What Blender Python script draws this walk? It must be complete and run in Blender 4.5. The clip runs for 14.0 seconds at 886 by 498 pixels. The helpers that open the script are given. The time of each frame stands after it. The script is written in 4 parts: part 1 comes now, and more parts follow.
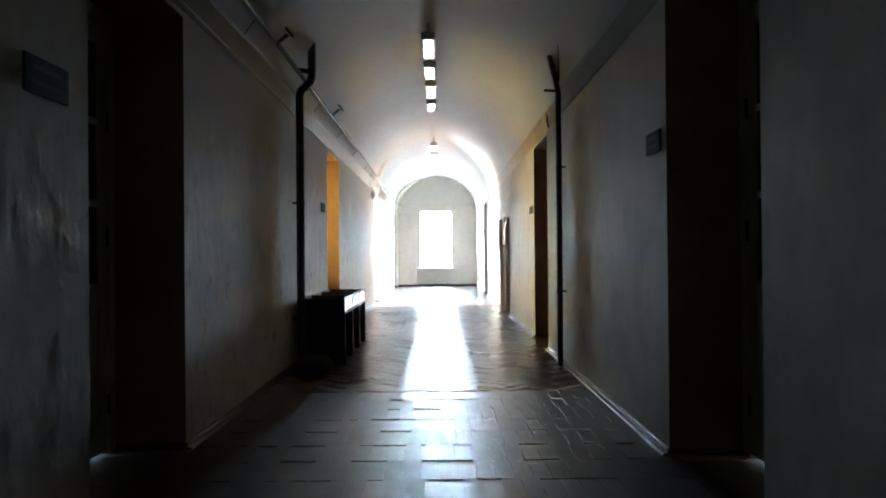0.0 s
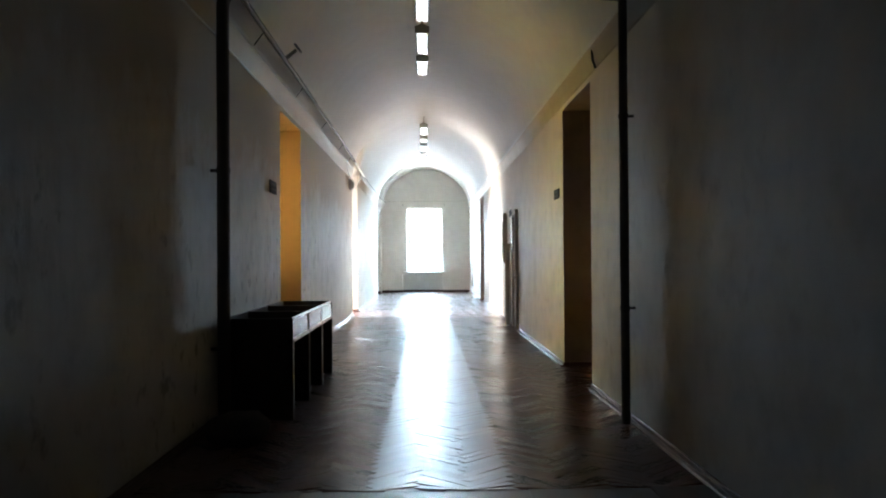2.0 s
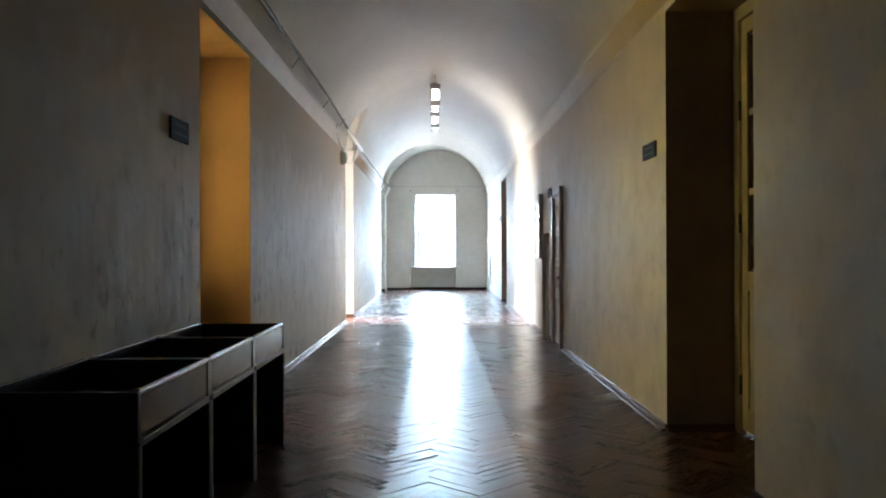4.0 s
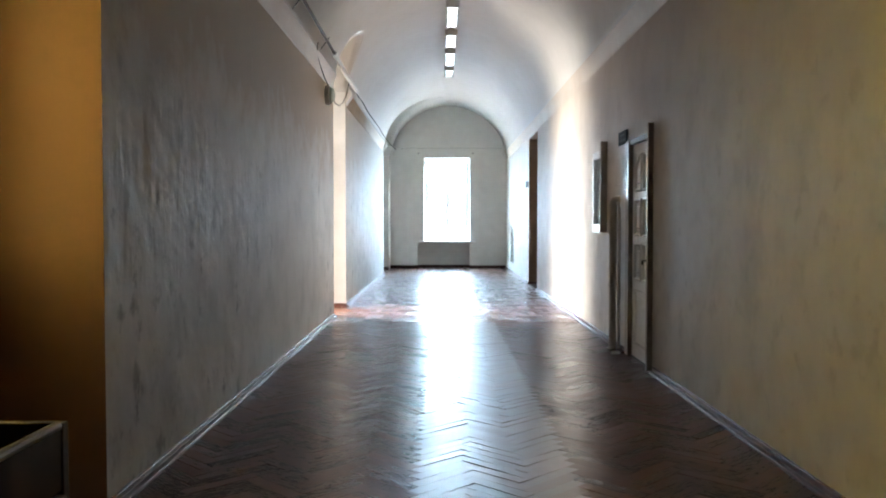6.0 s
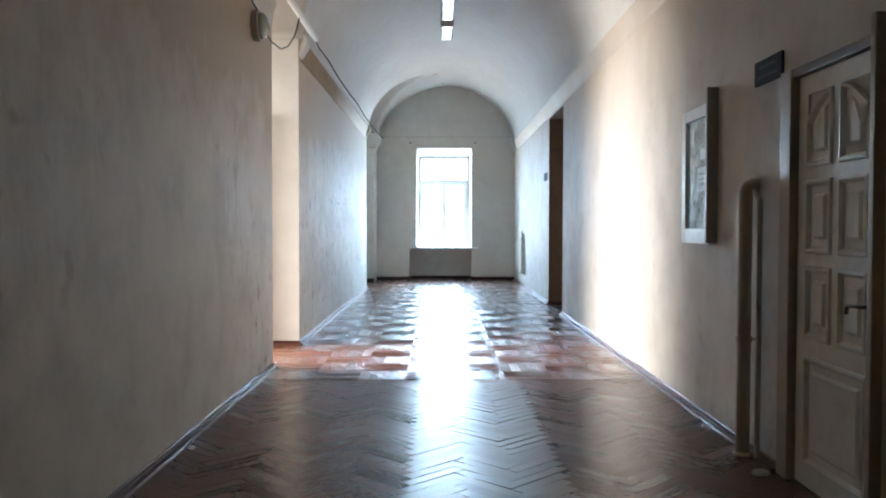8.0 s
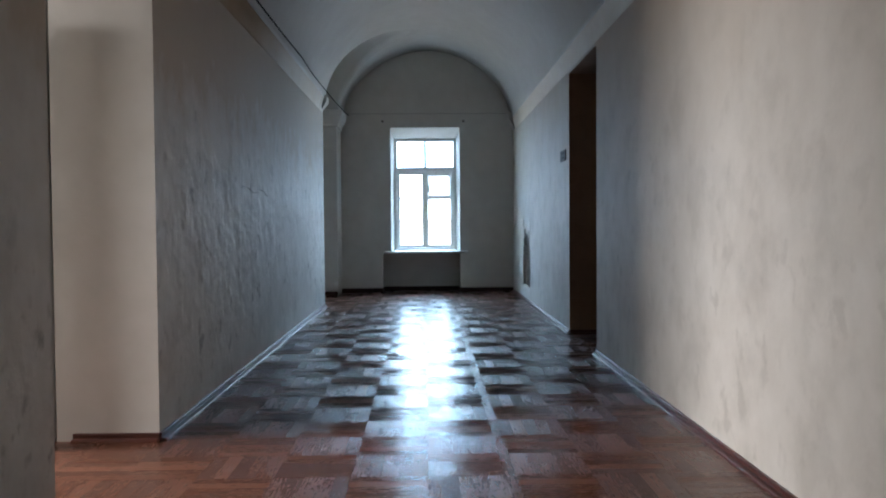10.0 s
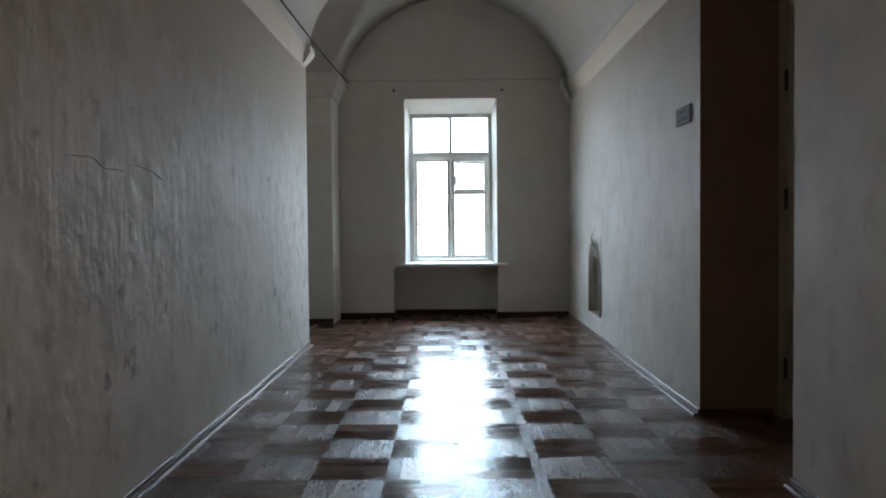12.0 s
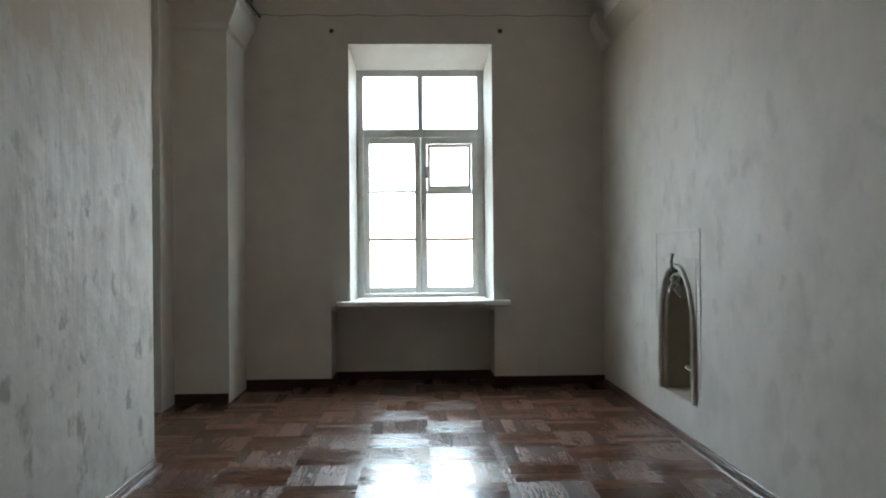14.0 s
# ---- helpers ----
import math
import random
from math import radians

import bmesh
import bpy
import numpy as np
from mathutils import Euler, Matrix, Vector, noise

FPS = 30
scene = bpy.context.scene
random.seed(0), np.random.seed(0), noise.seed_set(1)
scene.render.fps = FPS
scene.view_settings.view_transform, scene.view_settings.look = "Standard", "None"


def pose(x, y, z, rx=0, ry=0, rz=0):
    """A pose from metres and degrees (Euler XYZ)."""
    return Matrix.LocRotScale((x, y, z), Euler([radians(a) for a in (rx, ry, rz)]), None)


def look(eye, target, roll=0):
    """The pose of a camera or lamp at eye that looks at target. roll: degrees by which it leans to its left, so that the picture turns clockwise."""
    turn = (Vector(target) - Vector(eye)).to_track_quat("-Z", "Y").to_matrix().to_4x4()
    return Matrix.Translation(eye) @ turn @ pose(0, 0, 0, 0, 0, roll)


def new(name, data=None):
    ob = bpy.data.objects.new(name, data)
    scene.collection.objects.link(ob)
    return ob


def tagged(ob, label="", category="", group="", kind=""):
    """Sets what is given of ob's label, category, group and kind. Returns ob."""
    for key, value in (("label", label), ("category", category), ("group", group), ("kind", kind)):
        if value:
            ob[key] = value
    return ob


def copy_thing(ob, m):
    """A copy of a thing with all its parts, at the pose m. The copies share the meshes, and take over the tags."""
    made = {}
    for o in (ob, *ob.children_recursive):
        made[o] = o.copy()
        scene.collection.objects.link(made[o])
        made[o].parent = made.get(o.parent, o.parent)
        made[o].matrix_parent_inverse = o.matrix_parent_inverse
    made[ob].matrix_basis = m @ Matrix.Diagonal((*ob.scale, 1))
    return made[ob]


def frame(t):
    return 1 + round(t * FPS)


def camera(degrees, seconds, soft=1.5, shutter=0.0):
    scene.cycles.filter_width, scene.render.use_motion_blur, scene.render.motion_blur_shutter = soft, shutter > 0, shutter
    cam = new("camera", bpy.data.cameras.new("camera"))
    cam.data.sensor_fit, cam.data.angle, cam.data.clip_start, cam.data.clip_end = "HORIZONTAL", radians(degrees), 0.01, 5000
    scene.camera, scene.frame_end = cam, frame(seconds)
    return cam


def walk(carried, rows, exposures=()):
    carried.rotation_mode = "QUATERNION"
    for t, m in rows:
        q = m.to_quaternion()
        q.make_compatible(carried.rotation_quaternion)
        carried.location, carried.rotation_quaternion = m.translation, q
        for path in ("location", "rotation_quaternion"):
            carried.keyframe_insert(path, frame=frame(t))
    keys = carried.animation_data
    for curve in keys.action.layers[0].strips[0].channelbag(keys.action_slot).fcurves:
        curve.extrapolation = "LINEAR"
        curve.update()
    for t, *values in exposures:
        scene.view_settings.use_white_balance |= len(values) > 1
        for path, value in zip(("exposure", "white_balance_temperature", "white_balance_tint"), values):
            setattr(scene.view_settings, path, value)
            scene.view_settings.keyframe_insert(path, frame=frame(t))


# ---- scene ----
cam = camera(57.1, 14.0, soft=2.0)
PATH = [
    (0, (0.068, 5.720, 1.363), (0.074, 7.720, 1.375), -0.5),
    (0.5, (0.033, 6.570, 1.352), (0.066, 8.570, 1.369), -0.6),
    (1, (-0.021, 7.380, 1.358), (0.025, 9.380, 1.378), -0.6),
    (1.5, (-0.057, 8.300, 1.347), (-0.017, 10.300, 1.363), -0.5),
    (2, (-0.04, 9.220, 1.304), (0.0, 11.220, 1.325), -0.4),
    (4.3, (-0.084, 13.519, 1.315), (-0.073, 15.518, 1.309), -0.3),
    (4.5, (-0.088, 13.881, 1.313), (-0.078, 15.881, 1.296), -0.4),
    (5, (-0.125, 14.841, 1.306), (-0.116, 16.84, 1.245), -0.0),
    (5.5, (-0.157, 15.743, 1.296), (-0.16, 17.743, 1.237), 0.0),
    (6, (-0.237, 16.63, 1.289), (-0.236, 18.629, 1.226), -0.0),
    (6.5, (-0.232, 17.539, 1.307), (-0.216, 19.538, 1.242), 0.0),
    (7, (-0.178, 18.505, 1.303), (-0.136, 20.504, 1.24), 0.0),
    (7.5, (-0.189, 19.452, 1.308), (-0.163, 21.451, 1.245), 0.2),
    (8, (-0.206, 20.407, 1.295), (-0.199, 22.406, 1.239), 0.1),
    (8.2, (-0.173, 20.827, 1.295), (-0.163, 22.827, 1.242), 0.2),
    (10.5, (-0.087, 25.187, 1.32), (-0.043, 27.185, 1.256), -0.5),
    (11, (-0.072, 26.14, 1.35), (-0.033, 28.139, 1.284), -0.4),
    (11.5, (-0.084, 27.147, 1.343), (-0.058, 29.146, 1.282), -0.5),
    (12, (-0.149, 28.192, 1.342), (-0.164, 30.192, 1.284), -0.5),
    (12.5, (-0.151, 29.268, 1.346), (-0.169, 31.267, 1.292), -0.5),
    (13, (-0.104, 30.356, 1.357), (-0.093, 32.355, 1.31), -0.3),
    (13.5, (-0.167, 31.406, 1.279), (-0.083, 33.404, 1.266), -0.5),
    (14, (-0.189, 32.447, 1.276), (-0.117, 34.446, 1.274), -0.5),
]
EXPOSURES = [(0.0, 3.05, 5900, 11), (1.0, 2.9, 5900, 11), (1.5, 2.6, 5900, 11), (2.0, 2.5, 5850, 11), (4.5, 2.15, 5750, 11), (5.5, 2.0, 5750, 12), (6.5, 1.75, 5700, 12), (7.5, 1.65, 5650, 12), (8.2, 1.3, 5650, 12), (10.3, -0.4, 5500, 14), (11.0, -0.35, 5700, 14), (11.5, -0.2, 6100, 17), (12.0, -0.25, 6500, 18), (13.0, -0.25, 6900, 18), (14.0, -0.3, 7100, 18)]
walk(cam, [(t, look(eye, target, roll)) for t, eye, target, roll in PATH], EXPOSURES)

# ---- daylight ----
sky_world = bpy.data.worlds.new("sky")
scene.world = sky_world
sky_world.use_nodes = True
sky_node = sky_world.node_tree.nodes.new("ShaderNodeTexSky")
sky_node.sky_type = "NISHITA"
sky_node.sun_disc = False
sky_node.sun_elevation, sky_node.sun_rotation = radians(48), radians(80)
sky_world.node_tree.links.new(sky_node.outputs[0], sky_world.node_tree.nodes["Background"].inputs[0])
sky_world.node_tree.nodes["Background"].inputs[1].default_value = 0.12
sun = new("sun", bpy.data.lights.new("sun", "SUN"))
sun.data.energy, sun.data.angle, sun.data.color = 3.0, radians(0.5), (1.0, 0.95, 0.88)
sun.matrix_world = look((8, 20, 9), (0, 18, 0))


def window_light(name, eye, target, width, height, watts, color, spread=150):
    """Skylight entering by a window opening."""
    lamp = new(name, bpy.data.lights.new(name, "AREA"))
    lamp.data.shape, lamp.data.size, lamp.data.size_y = "RECTANGLE", width, height
    lamp.data.energy, lamp.data.color = watts, color
    lamp.data.spread = radians(spread)
    lamp.matrix_world = look(eye, target)
    return lamp


window_light("skylight_end_window", (-0.11, 42.2, 3.3), (-0.11, 38.5, 0.6), 6.0, 4.6, 2050, (0.56, 0.82, 1.0), 140)
window_light("ground_light_end_window", (-0.11, 42.35, 0.9), (-0.11, 38.75, 2.6), 6.0, 3.8, 380, (1.0, 0.92, 0.78), 140)
window_light("skylight_side_passage", (-5.32, 28.5, 1.7), (0, 28.5, -0.6), 2.2, 2.4, 235, (1.0, 0.89, 0.73), 100)
window_light("daylight_behind_curtain", (-3.6, 19.48, 2.1), (0, 19.48, 1.9), 1.6, 2.0, 62, (0.98, 0.95, 0.66))


# ---- materials ----
class Nodes:
    """A short hand for wiring one node material."""

    def __init__(self, name):
        self.mat = bpy.data.materials.new(name)
        self.mat.use_nodes = True
        self.tree = self.mat.node_tree
        self.bsdf = self.tree.nodes["Principled BSDF"]

    def node(self, kind, **settings):
        n = self.tree.nodes.new(kind)
        for key, value in settings.items():
            n.inputs[key.replace("_", " ")].default_value = value
        return n

    def link(self, a, b):
        self.tree.links.new(a, b)
        return self

    def coords(self, scale, which="Object"):
        tc, mp = self.node("ShaderNodeTexCoord"), self.node("ShaderNodeMapping")
        mp.inputs["Scale"].default_value = scale
        self.link(tc.outputs[which], mp.inputs["Vector"])
        return mp.outputs[0]

    def noise(self, scale, vec, detail=4.0, rough=0.55):
        n = self.node("ShaderNodeTexNoise", Scale=scale, Detail=detail, Roughness=rough)
        self.link(vec, n.inputs["Vector"])
        return n.outputs["Fac"]

    def ramp(self, fac, stops):
        n = self.tree.nodes.new("ShaderNodeValToRGB")
        r = n.color_ramp
        while len(r.elements) < len(stops):
            r.elements.new(0.5)
        for e, (p, c) in zip(r.elements, stops):
            e.position, e.color = p, (*c, 1)
        self.link(fac, n.inputs[0])
        return n.outputs[0]

    def mix(self, fac, a, b, blend="MIX"):
        n = self.tree.nodes.new("ShaderNodeMix")
        n.data_type, n.blend_type = "RGBA", blend
        for value, socket in ((fac, n.inputs[0]), (a, n.inputs[6]), (b, n.inputs[7])):
            if hasattr(value, "links"):
                self.link(value, socket)
            else:
                socket.default_value = value if isinstance(value, (int, float)) else (*value, 1)
        return n.outputs[2]

    def math(self, op, a, b=0.0):
        n = self.tree.nodes.new("ShaderNodeMath")
        n.operation = op
        for value, socket in ((a, n.inputs[0]), (b, n.inputs[1])):
            if hasattr(value, "links"):
                self.link(value, socket)
            else:
                socket.default_value = value
        return n.outputs[0]

    def bump(self, height, strength, distance=0.01, after=None):
        n = self.node("ShaderNodeBump", Strength=strength, Distance=distance)
        self.link(height, n.inputs["Height"])
        if after is not None:
            self.link(after, n.inputs["Normal"])
        return n.outputs[0]

    def out(self, color=None, rough=None, normal=None, **more):
        for value, key in ((color, "Base Color"), (rough, "Roughness"), (normal, "Normal")):
            if value is None:
                continue
            if hasattr(value, "links"):
                self.link(value, self.bsdf.inputs[key])
            else:
                self.bsdf.inputs[key].default_value = (*value, 1) if isinstance(value, tuple) else value
        for key, value in more.items():
            self.bsdf.inputs[key.replace("_", " ")].default_value = value
        return self.mat


def plaster_material(name, dado, scuffs=0.6, uneven=1.0, aged=0.0):
    """Old limewashed plaster; with dado, an oil-painted lower wall with vertical brush drags and scuffs."""
    m = Nodes(name)
    p = m.coords((1, 1, 1))
    broad = m.noise(0.9, p, 5)
    fine = m.noise(38, p, 6, 0.65)
    trowel = m.noise(4.5, p, 5, 0.5)
    color = m.ramp(broad, [(0.25, (0.60, 0.565, 0.51)), (0.5, (0.66, 0.625, 0.57)), (0.75, (0.71, 0.68, 0.625))])
    color = m.mix(0.3, color, m.ramp(trowel, [(0.3, (0.55, 0.53, 0.485)), (0.7, (0.72, 0.70, 0.66))]))
    if aged:
        color = m.mix(aged, color, (0.36, 0.345, 0.315))
    relief = m.bump(fine, 0.2, 0.003)
    relief = m.bump(trowel, 0.3, 0.02, relief)
    rough = m.math("ADD", m.math("MULTIPLY", fine, 0.2), 0.65)
    if dado:
        drag = m.noise(5.0, m.coords((1.15, 1.15, 1.0)), 4, 0.55)
        ridges = m.noise(5.5, m.coords((1.1, 1.1, 0.9)), 3, 0.5)
        specks = m.noise(9.0, m.coords((1.2, 1.2, 0.9)), 3, 0.5)
        patches = m.noise(1.3, p, 3)
        sep = m.tree.nodes.new("ShaderNodeSeparateXYZ")
        m.link(m.coords((1, 1, 1)), sep.inputs[0])
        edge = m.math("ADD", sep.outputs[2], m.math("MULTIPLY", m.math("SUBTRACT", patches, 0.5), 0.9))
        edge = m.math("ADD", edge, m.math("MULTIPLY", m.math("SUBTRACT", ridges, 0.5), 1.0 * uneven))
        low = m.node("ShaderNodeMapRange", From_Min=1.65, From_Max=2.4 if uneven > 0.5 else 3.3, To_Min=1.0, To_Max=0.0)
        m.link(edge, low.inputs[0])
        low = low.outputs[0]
        marks = m.math("MAXIMUM", m.ramp(drag, [(0.33, (1, 1, 1)), (0.43, (0, 0, 0))]), m.ramp(specks, [(0.60, (0, 0, 0)), (0.74, (0.4, 0.4, 0.4))]))
        scuffed = m.math("MULTIPLY", m.ramp(patches, [(0.36, (0, 0, 0)), (0.52, (1, 1, 1))]), m.ramp(m.noise(0.33, p, 2), [(0.38, (0, 0, 0)), (0.52, (1, 1, 1))]))
        dark = m.math("MULTIPLY", m.math("MULTIPLY", marks, low), m.math("ADD", m.math("MULTIPLY", scuffed, 0.92), 0.08))
        # the colour turns browner and darker with height above the dado
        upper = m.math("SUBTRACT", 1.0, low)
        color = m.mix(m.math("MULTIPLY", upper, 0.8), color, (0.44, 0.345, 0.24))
        blot = m.ramp(m.noise(3.0, m.coords((0.8, 0.8, 0.8)), 5, 0.58), [(0.34, (0.44, 0.40, 0.34)), (0.5, (0.63, 0.58, 0.51)), (0.7, (0.70, 0.655, 0.585))])
        color = m.mix(m.math("MULTIPLY", low, 0.5), color, blot)
        color = m.mix(m.math("MULTIPLY", dark, scuffs), color, (0.20, 0.17, 0.135))
        grime = m.ramp(ridges, [(0.35, (0.47, 0.44, 0.39)), (0.65, (0.65, 0.62, 0.57))])
        color = m.mix(m.math("MULTIPLY", low, 0.18), color, grime)
        relief = m.bump(m.math("MULTIPLY", m.math("MULTIPLY", ridges, low), scuffed), 0.42 * uneven, 0.03, relief)
        relief = m.bump(m.math("MULTIPLY", drag, low), 0.14 * uneven, 0.02, relief)
        if uneven > 0.5:
            # old paint runs, drawn out downwards
            runs = m.noise(4.6, m.coords((1.0, 2.3, 0.42)), 3, 0.5)
            high = m.node("ShaderNodeMapRange", From_Min=0.7, From_Max=1.3)
            m.link(sep.outputs[2], high.inputs[0])
            where = m.math("MULTIPLY", m.math("MULTIPLY", low, scuffed), high.outputs[0])
            hollow = m.math("MULTIPLY", m.ramp(runs, [(0.36, (1, 1, 1)), (0.52, (0, 0, 0))]), where)
            color = m.mix(m.math("MULTIPLY", hollow, 0.4), color, (0.36, 0.32, 0.27))
            relief = m.bump(m.math("MULTIPLY", runs, where), 0.24, 0.03, relief)
        rough = m.math("SUBTRACT", rough, m.math("MULTIPLY", m.math("MULTIPLY", low, scuffed), 0.08))
    return m.out(color, rough, relief, Specular_IOR_Level=0.3)


def paint_material(name, base, rough=0.45, wear=(0.3, 0.27, 0.23), amount=0.25, scale=9.0, **more):
    """Brushed oil paint with slight dirt and wear."""
    m = Nodes(name)
    p = m.coords((1, 1, 1))
    stain = m.noise(scale, p, 6, 0.65)
    fine = m.noise(scale * 9, m.coords((1, 1, 0.25)), 4)
    color = m.mix(m.math("MULTIPLY", m.ramp(stain, [(0.48, (0, 0, 0)), (0.72, (1, 1, 1))]), amount), base, wear)
    r = m.math("ADD", m.math("MULTIPLY", stain, 0.25), rough - 0.12)
    return m.out(color, r, m.bump(fine, 0.12, 0.003), **more)


def parquet_material(name, light, mid, deep, dull=0.0, stretch=0.7, walked=False, varnish=0.48):
    """Varnished, dark-stained wood blocks; grain runs along u of each block."""
    m = Nodes(name)
    uv = m.coords((1.2, 14, 1), "UV")
    grain = m.noise(7.0, uv, 6, 0.6)
    streak = m.noise(2.5, m.coords((0.8, 5, 1), "UV"), 4)
    world_p = m.coords((1, 1, 1))
    traffic = m.noise(0.8, world_p, 4)
    scratch = m.noise(26, world_p, 5, 0.7)
    info, geo = m.tree.nodes.new("ShaderNodeObjectInfo"), m.tree.nodes.new("ShaderNodeNewGeometry")
    pick = m.math("FRACT", m.math("ADD", info.outputs["Random"], m.math("MULTIPLY", geo.outputs["Random Per Island"], 3.7)))
    color = m.ramp(pick, [(0.0, deep), (0.45, mid), (0.8, mid), (1.0, light)])
    color = m.mix(0.55, color, m.ramp(grain, [(0.3, deep), (0.5, mid), (0.72, light)]))
    color = m.mix(m.math("MULTIPLY", m.ramp(scratch, [(0.52, (0, 0, 0)), (0.7, (1, 1, 1))]), 0.35), color, (0.13, 0.08, 0.055))
    rough = m.math("ADD", m.math("MULTIPLY", traffic, 0.10), (0.165 if walked else 0.145) + dull)
    rough = m.math("ADD", rough, m.math("MULTIPLY", scratch, 0.10))
    rough = m.math("ADD", rough, m.math("MULTIPLY", pick, 0.05))
    rough = m.math("ADD", rough, m.math("MULTIPLY", m.math("SUBTRACT", grain, 0.5), 0.17))
    relief = m.bump(streak, 0.3 - 2.5 * dull, 0.004)
    relief = m.bump(grain, 0.22 - 2.4 * dull, 0.0015, relief)
    relief = m.bump(m.noise(3.2, world_p, 3), 0.25, 0.012, relief)
    if walked:
        # polished by feet along the corridor
        way = m.tree.nodes.new("ShaderNodeCombineXYZ")
        way.inputs[1].default_value = 1.0
        m.link(way.outputs[0], m.bsdf.inputs["Tangent"])
    else:
        tangent = m.tree.nodes.new("ShaderNodeTangent")
        tangent.direction_type, tangent.uv_map = "UV_MAP", "UVMap"
        m.link(tangent.outputs[0], m.bsdf.inputs["Tangent"])
    if varnish > 0.9:
        m.bsdf.inputs["Coat Weight"].default_value, m.bsdf.inputs["Coat Roughness"].default_value = 0.7, 0.33
    return m.out(color, rough, relief, Specular_IOR_Level=varnish - 1.6 * dull, Anisotropic=stretch, Anisotropic_Rotation=0.0 if walked else 0.25)


def metal_material(name, base, rough, metallic=1.0):
    m = Nodes(name)
    n = m.noise(30, m.coords((1, 1, 1)), 5)
    color = m.mix(m.math("MULTIPLY", n, 0.5), base, tuple(c * 0.55 for c in base))
    return m.out(color, m.math("ADD", m.math("MULTIPLY", n, 0.2), rough - 0.1), m.bump(n, 0.08, 0.002), Metallic=metallic)


def glass_material(name, tint=(0.95, 0.98, 0.97), rough=0.0):
    m = Nodes(name)
    return m.out(tint, rough, None, Transmission_Weight=1.0, IOR=1.45)


def curtain_material(name, color):
    """Thin cloth that lets light through."""
    m = Nodes(name)
    weave = m.noise(3.0, m.coords((6, 6, 0.4)), 4)
    tone = m.mix(m.math("MULTIPLY", weave, 0.5), color, tuple(c * 0.8 for c in color))
    thin = m.tree.nodes.new("ShaderNodeBsdfTranslucent")
    m.link(tone, thin.inputs[0])
    both = m.tree.nodes.new("ShaderNodeMixShader")
    both.inputs[0].default_value = 0.75
    m.out(tone, 0.8)
    m.link(m.bsdf.outputs[0], both.inputs[1]).link(thin.outputs[0], both.inputs[2])
    clear = m.tree.nodes.new("ShaderNodeBsdfTransparent")
    clear.inputs[0].default_value = (*color, 1)
    open_weave = m.tree.nodes.new("ShaderNodeMixShader")
    open_weave.inputs[0].default_value = 0.08
    m.link(both.outputs[0], open_weave.inputs[1]).link(clear.outputs[0], open_weave.inputs[2])
    m.link(open_weave.outputs[0], m.tree.nodes["Material Output"].inputs[0])
    return m.mat


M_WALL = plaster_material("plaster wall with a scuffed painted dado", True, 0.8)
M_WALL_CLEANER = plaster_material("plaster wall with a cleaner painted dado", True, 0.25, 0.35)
M_PLASTER = plaster_material("plaster", False)
M_VAULT = plaster_material("limewashed vault", False, aged=0.4)
M_PARQUET = parquet_material("varnished parquet", (0.21, 0.092, 0.054), (0.112, 0.044, 0.025), (0.042, 0.018, 0.012))
M_OLDBOARDS = parquet_material("worn grey-brown floor blocks", (0.12, 0.055, 0.034), (0.068, 0.03, 0.019), (0.022, 0.012, 0.008), 0.07, 0.3, False, 0.56)
M_HERRING = parquet_material("varnished herringbone parquet", (0.21, 0.092, 0.054), (0.112, 0.044, 0.025), (0.042, 0.018, 0.012), 0.0, 0.42, True)
M_HERRING_MID = parquet_material("thickly varnished herringbone parquet", (0.21, 0.092, 0.054), (0.112, 0.044, 0.025), (0.042, 0.018, 0.012), 0.06, 0.42, True, 0.95)
M_SUBFLOOR = paint_material("dark joint filler", (0.02, 0.013, 0.01), 0.6)
M_SKIRT = paint_material("red-brown skirting paint", (0.085, 0.028, 0.018), 0.36, (0.05, 0.03, 0.025), 0.4, Specular_IOR_Level=0.35)
M_SKIRT_DARK = paint_material("dark brown skirting paint", (0.04, 0.015, 0.011), 0.5, (0.03, 0.02, 0.015), 0.4, Specular_IOR_Level=0.25)
M_WHITE = paint_material("white oil paint", (0.82, 0.82, 0.79), 0.34, (0.42, 0.39, 0.33), 0.3)
M_DOOR = paint_material("off-white door paint", (0.74, 0.74, 0.69), 0.42, (0.36, 0.33, 0.28), 0.3)
M_CASING = paint_material("beige casing paint", (0.36, 0.31, 0.25), 0.4, (0.28, 0.22, 0.16), 0.35)
M_DARKTRIM = paint_material("dark brown timber", (0.06, 0.04, 0.03), 0.4, (0.14, 0.1, 0.07), 0.3)
M_DESK = paint_material("dark stained desk wood", (0.035, 0.017, 0.012), 0.3, (0.09, 0.05, 0.03), 0.25)
M_DESK_EDGE = paint_material("worn desk edging", (0.26, 0.21, 0.165), 0.35, (0.15, 0.1, 0.07), 0.4)
M_DESK_FRONT = paint_material("glossy desk front", (0.075, 0.055, 0.045), 0.2, (0.06, 0.04, 0.03), 0.4)
M_PIPE = paint_material("brown painted pipe", (0.05, 0.034, 0.027), 0.6, (0.1, 0.07, 0.05), 0.3)
M_PIPE_PALE = paint_material("beige painted pipe", (0.45, 0.39, 0.31), 0.42, (0.3, 0.22, 0.15), 0.35)
M_CABLE_PALE = paint_material("white cable sheath", (0.62, 0.6, 0.55), 0.5)
M_BLACK = paint_material("black fittings", (0.02, 0.02, 0.02), 0.45)
M_CABLE = paint_material("dark cable sheath", (0.03, 0.028, 0.026), 0.9, Specular_IOR_Level=0.1)
M_SIGN = paint_material("grey-blue sign plate", (0.03, 0.036, 0.042), 0.8, (0.03, 0.035, 0.04), 0.3, Specular_IOR_Level=0.15)
M_SIGN_PALE = paint_material("pale sign plate", (0.14, 0.145, 0.15), 0.8)
